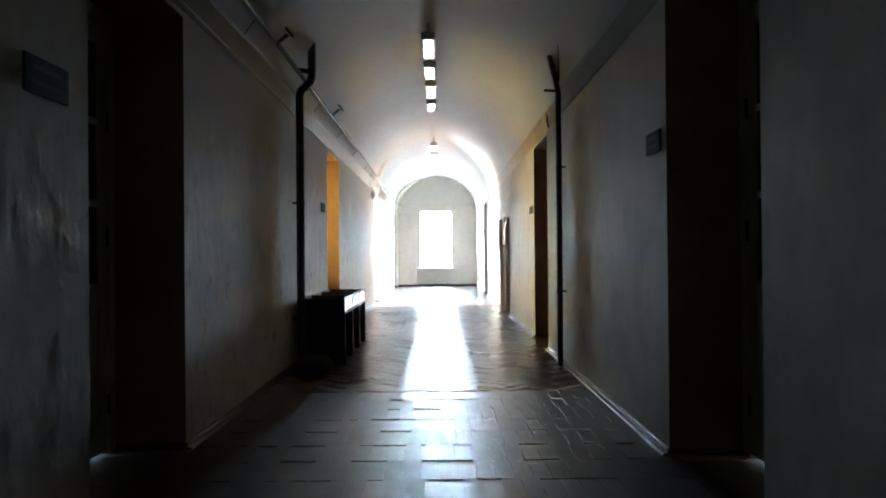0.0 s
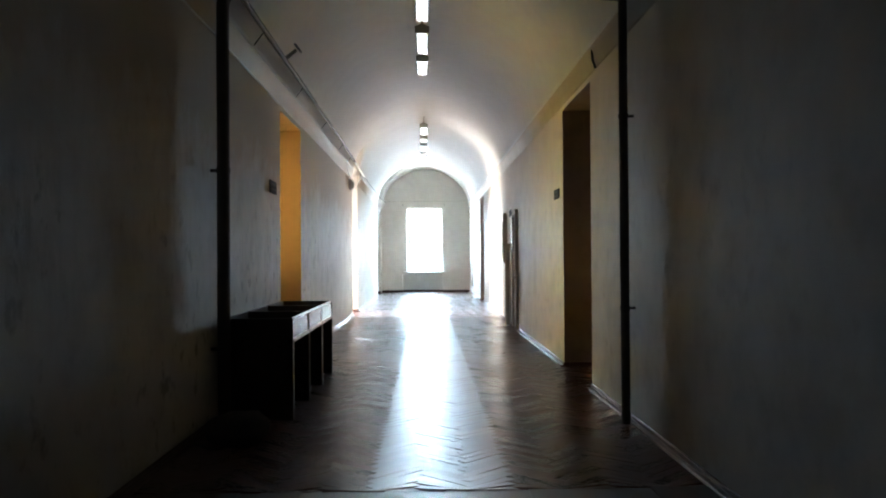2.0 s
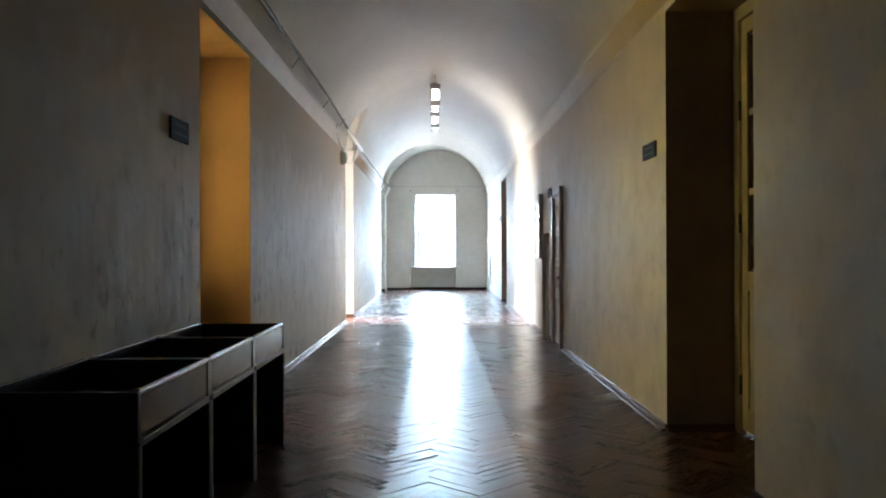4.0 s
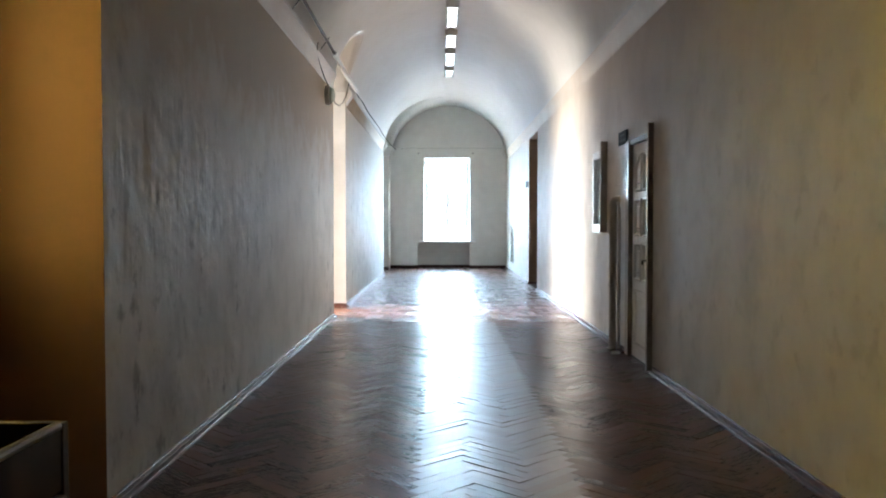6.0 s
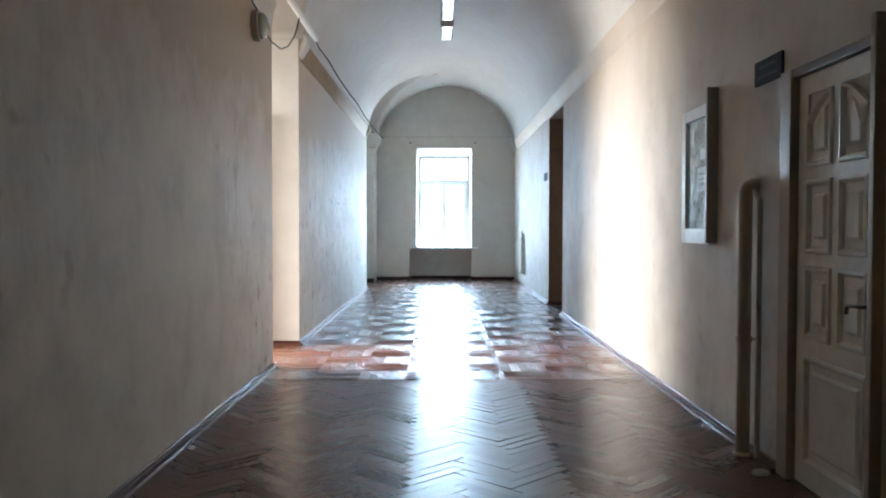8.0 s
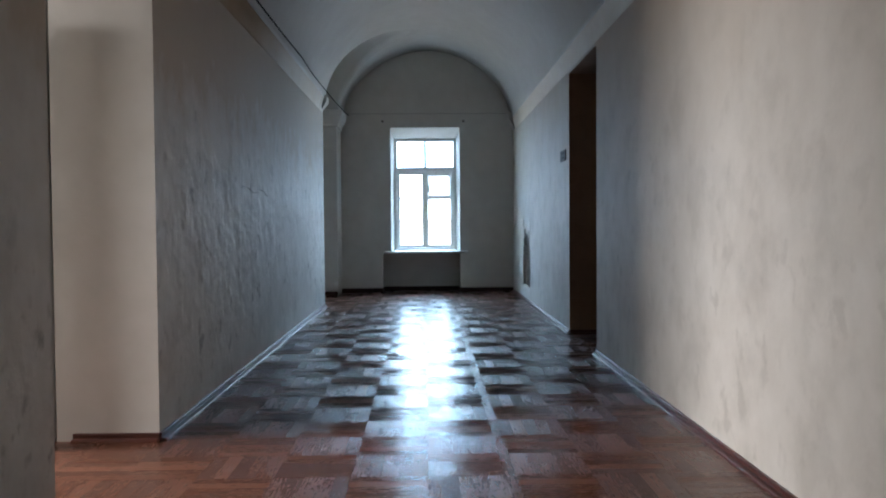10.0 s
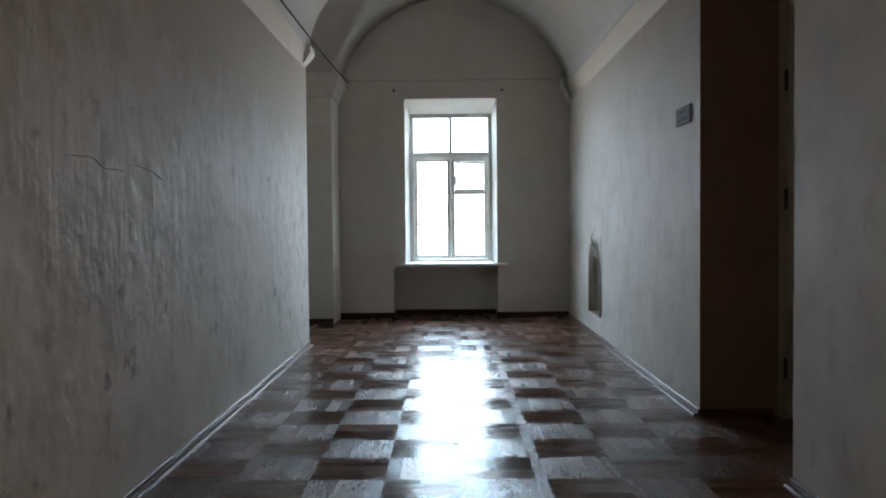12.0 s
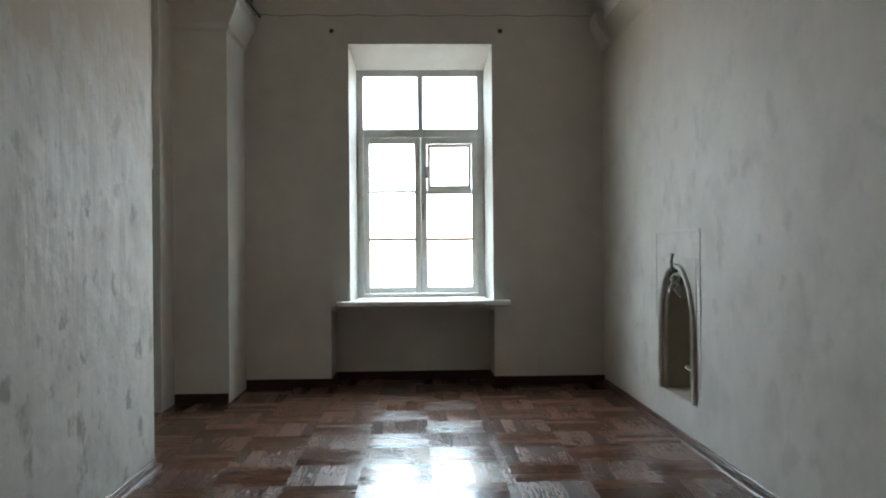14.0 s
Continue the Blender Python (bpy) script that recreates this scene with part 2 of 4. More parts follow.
M_LOWDOOR = paint_material("grey-green door paint", (0.22, 0.25, 0.25), 0.45)
M_JAMB = paint_material("ochre-brown niche paint", (0.30, 0.17, 0.105), 0.6, (0.2, 0.13, 0.08), 0.5, 3.0)
M_JAMB_DARK = paint_material("dark brown niche paint", (0.30, 0.195, 0.125), 0.6, (0.12, 0.08, 0.05), 0.5, 3.0)
M_NICHEDOOR = paint_material("drab cream door paint", (0.46, 0.41, 0.31), 0.45, (0.26, 0.22, 0.16), 0.35)
M_BAR = paint_material("greyed glazing bar paint", (0.28, 0.28, 0.27), 0.5)
M_INK = paint_material("sign lettering", (0.07, 0.08, 0.085), 0.8, Specular_IOR_Level=0.15)
M_STEEL = metal_material("steel", (0.55, 0.55, 0.53), 0.35)
M_BRASS = metal_material("brass", (0.65, 0.5, 0.24), 0.35)
M_BRONZE = metal_material("tarnished bronze", (0.36, 0.33, 0.28), 0.4)
M_GLASS = glass_material("window glass")
M_DARKGLASS = paint_material("dark reddish door glass", (0.05, 0.022, 0.015), 0.15)
M_CURTAIN = curtain_material("yellow curtain", (0.95, 0.66, 0.21))
M_DIFFUSER = paint_material("milky lamp diffuser", (0.46, 0.52, 0.46), 0.26, (0.4, 0.42, 0.36), 0.25)
M_HOUSING = paint_material("lamp housing enamel", (0.42, 0.40, 0.36), 0.4)
M_PAPER = paint_material("paper", (0.75, 0.74, 0.7), 0.7)
M_BOARD = paint_material("dark notice board", (0.06, 0.075, 0.085), 0.25)
M_STONE = paint_material("pale carved stone", (0.50, 0.48, 0.43), 0.5, (0.25, 0.22, 0.18), 0.5, 14)
M_RECESS = paint_material("brownish niche plaster", (0.42, 0.36, 0.28), 0.7, (0.25, 0.22, 0.18), 0.4)
M_CLOTH = paint_material("dark sackcloth", (0.045, 0.04, 0.038), 0.8, (0.09, 0.08, 0.07), 0.4)


# ---- builders ----
def to_mesh(name, bm, material, smooth=False):
    bmesh.ops.recalc_face_normals(bm, faces=bm.faces)
    me = bpy.data.meshes.new(name)
    bm.to_mesh(me)
    bm.free()
    me.materials.append(material)
    if smooth:
        me.polygons.foreach_set("use_smooth", [True] * len(me.polygons))
    return me


def part(name, bm, material, parent=None, label="", smooth=False):
    """Links a bmesh as one mesh object, under a thing or a part if one is given."""
    ob = new(name, to_mesh(name, bm, material, smooth))
    if parent is not None:
        ob.parent = parent
    return tagged(ob, label)


def thing(name, label, category, group="", at=None, kind=""):
    ob = new(name)
    if at is not None:
        ob.matrix_world = at
    return tagged(ob, label, category, group, kind)


def box(x0, x1, y0, y1, z0, z1, bevel=0.0, bm=None):
    bm = bm or bmesh.new()
    m = Matrix.LocRotScale(((x0 + x1) / 2, (y0 + y1) / 2, (z0 + z1) / 2), None, (abs(x1 - x0), abs(y1 - y0), abs(z1 - z0)))
    made = bmesh.ops.create_cube(bm, size=1, matrix=m)
    if bevel:
        edges = list({e for v in made["verts"] for e in v.link_edges})
        bmesh.ops.bevel(bm, geom=edges, offset=bevel, segments=2, profile=0.6, affect="EDGES")
    return bm


def tube(points, radius, sides=14, bm=None):
    """A round bar along the points, with mitred bends and closed ends."""
    bm = bm or bmesh.new()
    pts = [Vector(p) for p in points]
    rings, side = [], None
    for i, p in enumerate(pts):
        a = (p - pts[i - 1]).normalized() if i else (pts[1] - p).normalized()
        b = (pts[i + 1] - p).normalized() if i < len(pts) - 1 else a
        d = (a + b).normalized()
        side = (side - d * side.dot(d)).normalized() if side is not None else d.orthogonal().normalized()
        up = d.cross(side)
        rings.append([bm.verts.new(p + (side * math.cos(k * math.tau / sides) + up * math.sin(k * math.tau / sides)) * radius) for k in range(sides)])
    for r0, r1 in zip(rings, rings[1:]):
        for k in range(sides):
            bm.faces.new((r0[k], r0[(k + 1) % sides], r1[(k + 1) % sides], r1[k]))
    bm.faces.new(rings[0])
    bm.faces.new(rings[-1])
    return bm


def bend(a, corner, b, r=0.08, steps=5):
    """Points of a rounded corner between a and b."""
    a, c, b = Vector(a), Vector(corner), Vector(b)
    p, q = c + (a - c).normalized() * r, c + (b - c).normalized() * r
    return [p.lerp(c, s).lerp(c.lerp(q, s), s) for s in (k / steps for k in range(steps + 1))]


def lathe(profile, sides=24, bm=None, m=Matrix()):
    """A turned shape from (radius, height) pairs."""
    bm = bm or bmesh.new()
    rings = [[bm.verts.new(m @ Vector((r * math.cos(k * math.tau / sides), r * math.sin(k * math.tau / sides), z))) for k in range(sides)] for r, z in profile]
    for r0, r1 in zip(rings, rings[1:]):
        for k in range(sides):
            bm.faces.new((r0[k], r0[(k + 1) % sides], r1[(k + 1) % sides], r1[k]))
    bm.faces.new(rings[0])
    bm.faces.new(rings[-1])
    return bm


def sweep(profile, path, bm=None):
    """Sweeps a flat profile of (out, up) along a level path of (x, y); out points to the left of the way."""
    bm = bm or bmesh.new()
    pts = [Vector((x, y)) for x, y in path]
    rings = []
    for i, p in enumerate(pts):
        a = (p - pts[i - 1]).normalized() if i else (pts[1] - p).normalized()
        b = (pts[i + 1] - p).normalized() if i < len(pts) - 1 else a
        na, nb = Vector((-a.y, a.x)), Vector((-b.y, b.x))
        n = (na + nb).normalized()
        n = n / max(0.3, n.dot(na))
        rings.append([bm.verts.new((p.x + n.x * o, p.y + n.y * o, z)) for o, z in profile])
    k = len(profile)
    for r0, r1 in zip(rings, rings[1:]):
        for j in range(k):
            bm.faces.new((r0[j], r0[(j + 1) % k], r1[(j + 1) % k], r1[j]))
    bm.faces.new(rings[0])
    bm.faces.new(rings[-1])
    return bm


def structure(ob, label, category):
    return tagged(ob, label, category, kind="structure")


# ---- plan ----
XL, XR = -1.735, 1.585
Y0, Y1 = 3.0, 40.0
SPRING, RISE = 3.305, 1.33
XC, HALF = (XL + XR) / 2, 1.615  # the vault springs a little inside the walls
DEEP = 0.62
LEFT = [(9.90, 11.46, 0, 3.05), (18.69, 20.23, 0, 3.03), (27.84, 29.23, 0, SPRING), (37.33, 39.30, 0, SPRING)]
RIGHT = [(9.56, 11.16, 0, 3.06), (17.23, 18.86, 0, 3.04), (23.69, 24.56, 0, 2.07), (32.30, 33.83, 0, 3.06), (37.505, 38.255, 0.26, 1.20)]
ROUND = 1.85  # the vault is a little sharper than a half ellipse
LUNETTES = [(28.48, 0.69, 0.69), (38.315, 0.985, 1.32)]


def pierced(x0, x1, y0, y1, z1, openings):
    """A wall along y with openings (y0, y1, sill, head) right through it."""
    bm = bmesh.new()
    y = y0
    for a, b, sill, head in openings:
        box(x0, x1, y, a, 0, z1, bm=bm)
        if sill > 0:
            box(x0, x1, a, b, 0, sill, bm=bm)
        if head < z1 - 0.01:
            box(x0, x1, a, b, head, z1, bm=bm)
        y = b
    box(x0, x1, y, y1, 0, z1, bm=bm)
    return bm


def paint_jambs(ob, openings, paint):
    """A paint of their own on the cheeks and soffits of deep openings."""
    ob.data.materials.append(paint)
    slot = len(ob.data.materials) - 1
    for face in ob.data.polygons:
        c, n = face.center, face.normal
        for a, b, sill, head in openings:
            cheek = abs(n.y) > 0.9 and min(abs(c.y - a), abs(c.y - b)) < 0.01 and c.z < head
            soffit = n.z < -0.9 and a < c.y < b and abs(c.z - head) < 0.01
            if cheek or soffit:
                face.material_index = slot
    return ob


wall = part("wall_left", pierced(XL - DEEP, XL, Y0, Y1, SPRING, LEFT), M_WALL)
paint_jambs(wall, LEFT[2:3], M_PLASTER)
for face in wall.data.polygons:
    if face.center.y > 39.29:
        face.material_index = 1
structure(paint_jambs(wall, LEFT[:2], M_JAMB), "uneven grey-beige plaster wall with streaked painted dado", "wall")
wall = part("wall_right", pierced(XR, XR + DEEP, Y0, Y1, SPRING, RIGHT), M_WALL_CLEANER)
structure(paint_jambs(wall, [RIGHT[0], RIGHT[1], RIGHT[3]], M_JAMB_DARK), "uneven grey-beige plaster wall with scuffed painted dado", "wall")
structure(part("wall_back", box(XL - DEEP, XR + DEEP, Y0 - 0.4, Y0, 0, 5.0), M_PLASTER), "plain plaster wall closing the dark corridor end", "wall")
structure(part("floor", box(-6.0, XR + DEEP + 0.3, Y0 - 0.4, Y1 + 0.6, -0.2, -0.022), M_SUBFLOOR), "dark brown varnished parquet floor", "floor")


def end_wall():
    """The end wall, with a splayed window opening and a shallow recess under the sill."""
    bm = bmesh.new()
    ya, yb, yc, yr = Y1, Y1 + 0.26, Y1 + 0.6, Y1 + 0.42
    x0, x1, zt = XL - DEEP, XR + DEEP, 5.0
    wide, tight = (-0.777, 0.55, 0.79, 3.17), (-0.725, 0.495, 0.79, 2.99)
    for (a, b, s, h), p, q in ((wide, ya, yb), (tight, yb, yc)):
        ta, tb, ts, th = tight
        grid = {}
        for y, (l, r, lo, hi) in ((p, (a, b, s, h)), (q, (ta, tb, ts, th))):
            for i, x in enumerate((x0, l, r, x1)):
                for k, z in enumerate((0.745, lo, hi, zt)):
                    grid[y, i, k] = bm.verts.new((x, y, z))
        for y in (p, q):
            for i in range(3):
                for k in range(3):
                    if (i, k) != (1, 1):
                        bm.faces.new([grid[y, i + u, k + v] for u, v in ((0, 0), (1, 0), (1, 1), (0, 1))])
        for (i, k), (u, v) in (((1, 1), (2, 1)), ((2, 1), (2, 2)), ((2, 2), (1, 2)), ((1, 2), (1, 1))):
            bm.faces.new((grid[p, i, k], grid[p, u, v], grid[q, u, v], grid[q, i, k]))
    box(x0, -0.955, ya, yc, 0, 0.745, bm=bm)
    box(0.555, x1, ya, yc, 0, 0.745, bm=bm)
    box(-0.955, 0.555, yr, yc, 0, 0.745, bm=bm)
    box(-0.955, 0.555, ya + 0.03, yr, 0.70, 0.744, bm=bm)
    return bm


structure(part("wall_end", end_wall(), M_PLASTER), "plaster end wall with a splayed window opening", "wall")


def cross_z(y):
    """Height of a side arch's crown line at y, or None away from the arches."""
    for c, r, rise in LUNETTES:
        if abs(y - c) < r:
            return SPRING + rise * math.sqrt(1 - ((y - c) / r) ** 2)
    return None


def vault():
    """The barrel vault, cut by the arches of the side openings."""
    stations = {round(Y0 + i * (Y1 - Y0) / 60, 4) for i in range(61)}
    for c, r, rise in LUNETTES:
        stations = {y for y in stations if abs(y - c) > r + 0.02} | {round(c - r * math.cos(i * math.pi / 28), 5) for i in range(29)}
    verts, faces, previous, n = [], [], None, 44
    for y in sorted(stations):
        z = cross_z(y)
        start = math.asin(min(1, ((z - SPRING) / RISE) ** (ROUND / 2))) if z else 0.0
        row = []
        for k in range(n + 1):
            a = math.pi - start - (math.pi - start) * k / n
            wave = 0.006 * math.sin(2.3 * y + 3 * a) if 2 < k < n - 2 else 0
            row.append(len(verts))
            c, v = math.cos(a), max(0.0, math.sin(a))
            verts.append((XC + math.copysign((HALF + wave) * abs(c) ** (2 / ROUND), c), y, SPRING + (RISE + wave) * v ** (2 / ROUND)))
        if previous:
            faces += [(previous[k], previous[k + 1], row[k + 1], row[k]) for k in range(n)]
        previous = row
    me = bpy.data.meshes.new("ceiling")
    me.from_pydata(verts, [], faces)
    me.materials.append(M_VAULT)
    me.polygons.foreach_set("use_smooth", [True] * len(me.polygons))
    ob = new("ceiling", me)
    thick = ob.modifiers.new("thickness", "SOLIDIFY")
    thick.thickness, thick.offset = 0.22, 1.0
    return ob


structure(vault(), "limewashed barrel vault ceiling", "ceiling")


def cross_arch(c, r, rise, back):
    """The intrados of a side opening's arch, from the vault outwards."""
    verts, faces, n, m = [], [], 28, 8
    for i in range(n + 1):
        y = c - r * math.cos(i * math.pi / n)
        z = SPRING + rise * math.sin(i * math.pi / n)
        x = XC - HALF * max(0.0, 1 - ((z - SPRING) / RISE) ** ROUND) ** (1 / ROUND)
        verts += [(x + (back - x) * k / m, y, z) for k in range(m + 1)]
    for i in range(n):
        for k in range(m):
            a = i * (m + 1) + k
            faces.append((a, a + 1, a + m + 2, a + m + 1))
    me = bpy.data.meshes.new("arch")
    me.from_pydata(verts, [], faces)
    me.materials.append(M_VAULT)
    me.polygons.foreach_set("use_smooth", [True] * len(me.polygons))
    ob = new("arch", me)
    thick = ob.modifiers.new("thickness", "SOLIDIFY")
    thick.thickness, thick.offset = 0.2, -1.0
    return ob


for c, r, rise in LUNETTES:
    structure(cross_arch(c, r, rise, XL - DEEP - 0.02), "plaster arch of a side opening cutting into the vault", "arch")
COVE = [(-0.004, 3.06), (0.003, 3.12), (0.011, 3.19), (0.025, 3.25), (0.047, 3.306), (0.047, 3.315), (-0.004, 3.315)]
for path in ([(XR, Y0), (XR, 39.72)], [(XL, 27.84), (XL, Y0)], [(XL, 37.33), (XL, 29.23)]):
    structure(part("cornice", sweep(COVE, path), M_WALL_CLEANER, smooth=True), "soft plaster cornice where the vault springs", "cornice")
structure(part("roof", box(XL - DEEP, XR + DEEP, Y0 - 0.4, Y1 + 0.6, 5.0, 5.15), M_PLASTER), "plain slab above the vault", "roof")
structure(part("wall_above_right", box(XR + 0.3, XR + DEEP, Y0, Y1, SPRING, 5.0), M_PLASTER), "plain wall backing the vault", "wall")


# side room behind the lit opening, and the closet behind the yellow curtain
def side_room(name, x0, x1, y0, y1, z1, door, window):
    bm = bmesh.new()
    w = 0.2
    box(x0, x1, y0 - w, y0, 0, z1, bm=bm)
    box(x0, x1, y1, y1 + w, 0, z1, bm=bm)
    box(x0 - w, x1, y0 - w, y1 + w, z1, z1 + w, bm=bm)
    a, b, lo, hi = window
    for u, v, s, h in ((y0 - w, a, 0, z1), (b, y1 + w, 0, z1), (a, b, 0, lo), (a, b, hi, z1)):
        box(x0 - w, x0, u, v, s, h, bm=bm)
    a, b, lo, hi = door
    for u, v, s, h in ((y0 - w, a, 0, z1 + w), (b, y1 + w, 0, z1 + w), (a, b, hi, z1 + w)):
        box(x1, x1 + 0.1, u, v, s, h, bm=bm)
    return structure(part(name, bm, M_PLASTER), "plain plaster walls of a side room", "wall")


side_room("side_room_walls", -5.3, XL - DEEP - 0.12, 26.0, 31.0, 4.3, (27.84, 29.23, 0, 4.2), (27.3, 29.7, 0.5, 3.3))
side_room("closet_walls", -3.7, XL - DEEP - 0.12, 18.2, 20.7, 3.4, (18.69, 20.23, 0, 3.3), (18.5, 20.4, 0.9, 3.2))
structure(part("niche_back_wall", box(XL - DEEP - 0.15, XL - 0.45, 38.95, 39.3, 0, SPRING), M_PLASTER), "plaster back of the arched niche", "wall")
structure(part("niche_back_wall", box(XL - DEEP - 0.15, XL - DEEP - 0.001, 37.2, 39.4, 0, 4.95), M_PLASTER), "plaster back of the arched niche", "wall")
structure(part("niche_back_wall", box(XL - DEEP - 0.15, XL - 0.5, 37.335, 38.945, 1.92, SPRING), M_PLASTER), "plaster above the niche's low door", "wall")

SKIRT = [(0, -0.018), (0.046, -0.018), (0.046, 0.008), (0.041, 0.015), (0.030, 0.018), (0.014, 0.018), (0.012, 0.022), (0.012, 0.036), (0.015, 0.040), (0.015, 0.044), (0.011, 0.049), (0.004, 0.050), (0, 0.050)]


def skirting(path):
    structure(part("baseboard", sweep(SKIRT, path), M_SKIRT), "glossy red-brown moulded skirting", "baseboard")


for a, b in ((11.16, 17.23), (18.86, 23.62), (24.665, 32.30), (33.83, Y1)):
    skirting([(XR, a), (XR, b)])
skirting([(XR, 3.1), (XR, 9.56)])
for a, b in ((3.1, 9.90), (11.46, 18.69), (20.23, 27.84), (29.23, 37.33)):
    skirting([(XL, b), (XL, a)])
for y in (11.46, 20.23, 29.23):
    skirting([(XL, y), (XL - DEEP + 0.1, y)])
for y in (11.16, 18.86, 33.83):
    skirting([(XR + 0.5, y), (XR, y)])
BASE = [(0, -0.018), (0.014, -0.018), (0.014, 0.072), (0.008, 0.08), (0, 0.08)]
structure(part("baseboard", sweep(BASE, [(XR, Y1), (0.555, Y1), (0.555, Y1 + 0.42), (-0.955, Y1 + 0.42), (-0.955, Y1), (XL - 0.02, Y1), (XL - 0.02, 39.3), (XL - 0.45, 39.3)]), M_SKIRT_DARK), "dark red-brown painted skirting of the end wall", "baseboard")

# capital on the wall stub of the last arch, and corbels at the springings
CAP = [(0, 3.10), (0.03, 3.12), (0.03, 3.16), (0.055, 3.20), (0.10, 3.28), (0.115, 3.32), (0.115, 3.40), (0.07, 3.42), (0, 3.42)]
structure(part("capital", sweep(CAP, [(XL, Y1), (XL, 39.3), (XL - 0.45, 39.3)]), M_PLASTER, smooth=False), "moulded plaster capital under the last arch", "trim")
structure(part("capital", sweep(CAP, [(XR, 39.72), (XR, Y1)]), M_PLASTER), "small plaster corbel in the end corner", "trim")
CORBEL = [(0, 3.12), (0.02, 3.15), (0.06, 3.21), (0.085, 3.25), (0.085, 3.33), (0.05, 3.36), (0, 3.36)]
structure(part("corbel", sweep(CORBEL, [(XL, 29.235), (XL, 29.46)][::-1]), M_PLASTER), "weathered plaster corbel at the springing of an arch", "trim")
structure(part("corbel", sweep(CORBEL, [(XL, 37.15), (XL, 37.33), (XL - 0.4, 37.33)][::-1]), M_PLASTER), "weathered plaster corbel at the springing of an arch", "trim")


# ---- window ----
def end_window():
    w = thing("window_1", "white-painted double casement window with a small vent pane", "window", kind="structure")
    y, x0, x1, z0, z1 = Y1 + 0.29, -0.725, 0.495, 0.80, 2.99
    xm, zt = -0.115, 2.38
    f = 0.062
    fr = bmesh.new()
    box(x0, x0 + f, y, y + 0.09, z0, z1, 0.006, fr)
    box(x1 - f, x1, y, y + 0.09, z0, z1, 0.006, fr)
    box(x0 + f, x1 - f, y, y + 0.09, z1 - f, z1, 0.006, fr)
    box(x0 + f, x1 - f, y, y + 0.09, z0, z0 + f * 0.7, 0.006, fr)
    box(x0 + f, x1 - f, y, y + 0.09, zt - 0.04, zt + 0.045, 0.006, fr)
    part("window_frame", fr, M_WHITE, w)
    part("mullion", box(xm - 0.025, xm + 0.025, y + 0.005, y + 0.085, zt + 0.045, z1 - f, 0.005), M_WHITE, w)
    for a, b, vent in ((x0 + f, xm - 0.002, False), (xm + 0.002, x1 - f, True)):
        s = 0.058
        lo, hi = z0 + f * 0.7 + 0.003, zt - 0.043
        bm = bmesh.new()
        box(a + 0.002, a + s, y - 0.018, y + 0.03, lo, hi, 0.006, bm)
        box(b - s, b - 0.002, y - 0.018, y + 0.03, lo, hi, 0.006, bm)
        box(a + s, b - s, y - 0.018, y + 0.03, lo, lo + s, 0.006, bm)
        box(a + s, b - s, y - 0.018, y + 0.03, hi - s, hi, 0.006, bm)
        sash = part("casement", bm, M_WHITE, w)
        third = (hi - lo - 2 * s) / 3
        for k in (1, 2):
            zb = lo + s + third * k
            thick = 0.026 if vent and k == 2 else 0.013
            part("glazing_bar", box(a + s, b - s, y - 0.004, y + 0.016, zb - thick, zb + thick, 0.003), M_BAR if thick < 0.02 else M_WHITE, sash)
        if vent:
            vb = bmesh.new()
            va, vc, vl, vh = a + s + 0.004, b - s - 0.004, lo + s + 2 * third + 0.026, hi - s - 0.004
            box(va, va + 0.032, y - 0.022, y + 0.008, vl, vh, 0.004, vb)
            box(vc - 0.032, vc, y - 0.022, y + 0.008, vl, vh, 0.004, vb)
            box(va + 0.032, vc - 0.032, y - 0.022, y + 0.008, vl, vl + 0.032, 0.004, vb)
            box(va + 0.032, vc - 0.032, y - 0.022, y + 0.008, vh - 0.032, vh, 0.004, vb)
            part("vent_frame", vb, M_WHITE, sash)
            part("latch", box(va - 0.02, va + 0.006, y - 0.04, y - 0.016, vl + 0.1, vl + 0.22, 0.004), M_STEEL, sash, "worn steel latch")
            part("latch", box(a + 0.006, a + 0.03, y - 0.036, y - 0.018, lo + 0.7, lo + 0.86, 0.004), M_STEEL, sash, "worn steel latch")
        for zh in (lo + 0.2, hi - 0.2):
            xh = a if not vent else b
            part("hinge", tube([(xh, y - 0.02, zh - 0.05), (xh, y - 0.02, zh + 0.05)], 0.009, 8), M_WHITE, sash)
        for k in range(3):
            g = part("pane", box(a + s - 0.006, b - s + 0.006, y + 0.002, y + 0.006, lo + s + third * k + 0.004, lo + s + third * (k + 1) - 0.004), M_GLASS, sash)
            g.visible_shadow = False
    for a, b in ((x0 + f, xm - 0.025), (xm + 0.025, x1 - f)):
        g = part("pane", box(a - 0.005, b + 0.005, y + 0.04, y + 0.044, zt + 0.04, z1 - f + 0.005), M_GLASS, w)
        g.visible_shadow = False
    part("window_sill", box(-0.905, 0.70, Y1 - 0.10, Y1 + 0.28, 0.748, 0.792, 0.012), M_WHITE, w, "thick white-painted sill with rounded edge")


end_window()


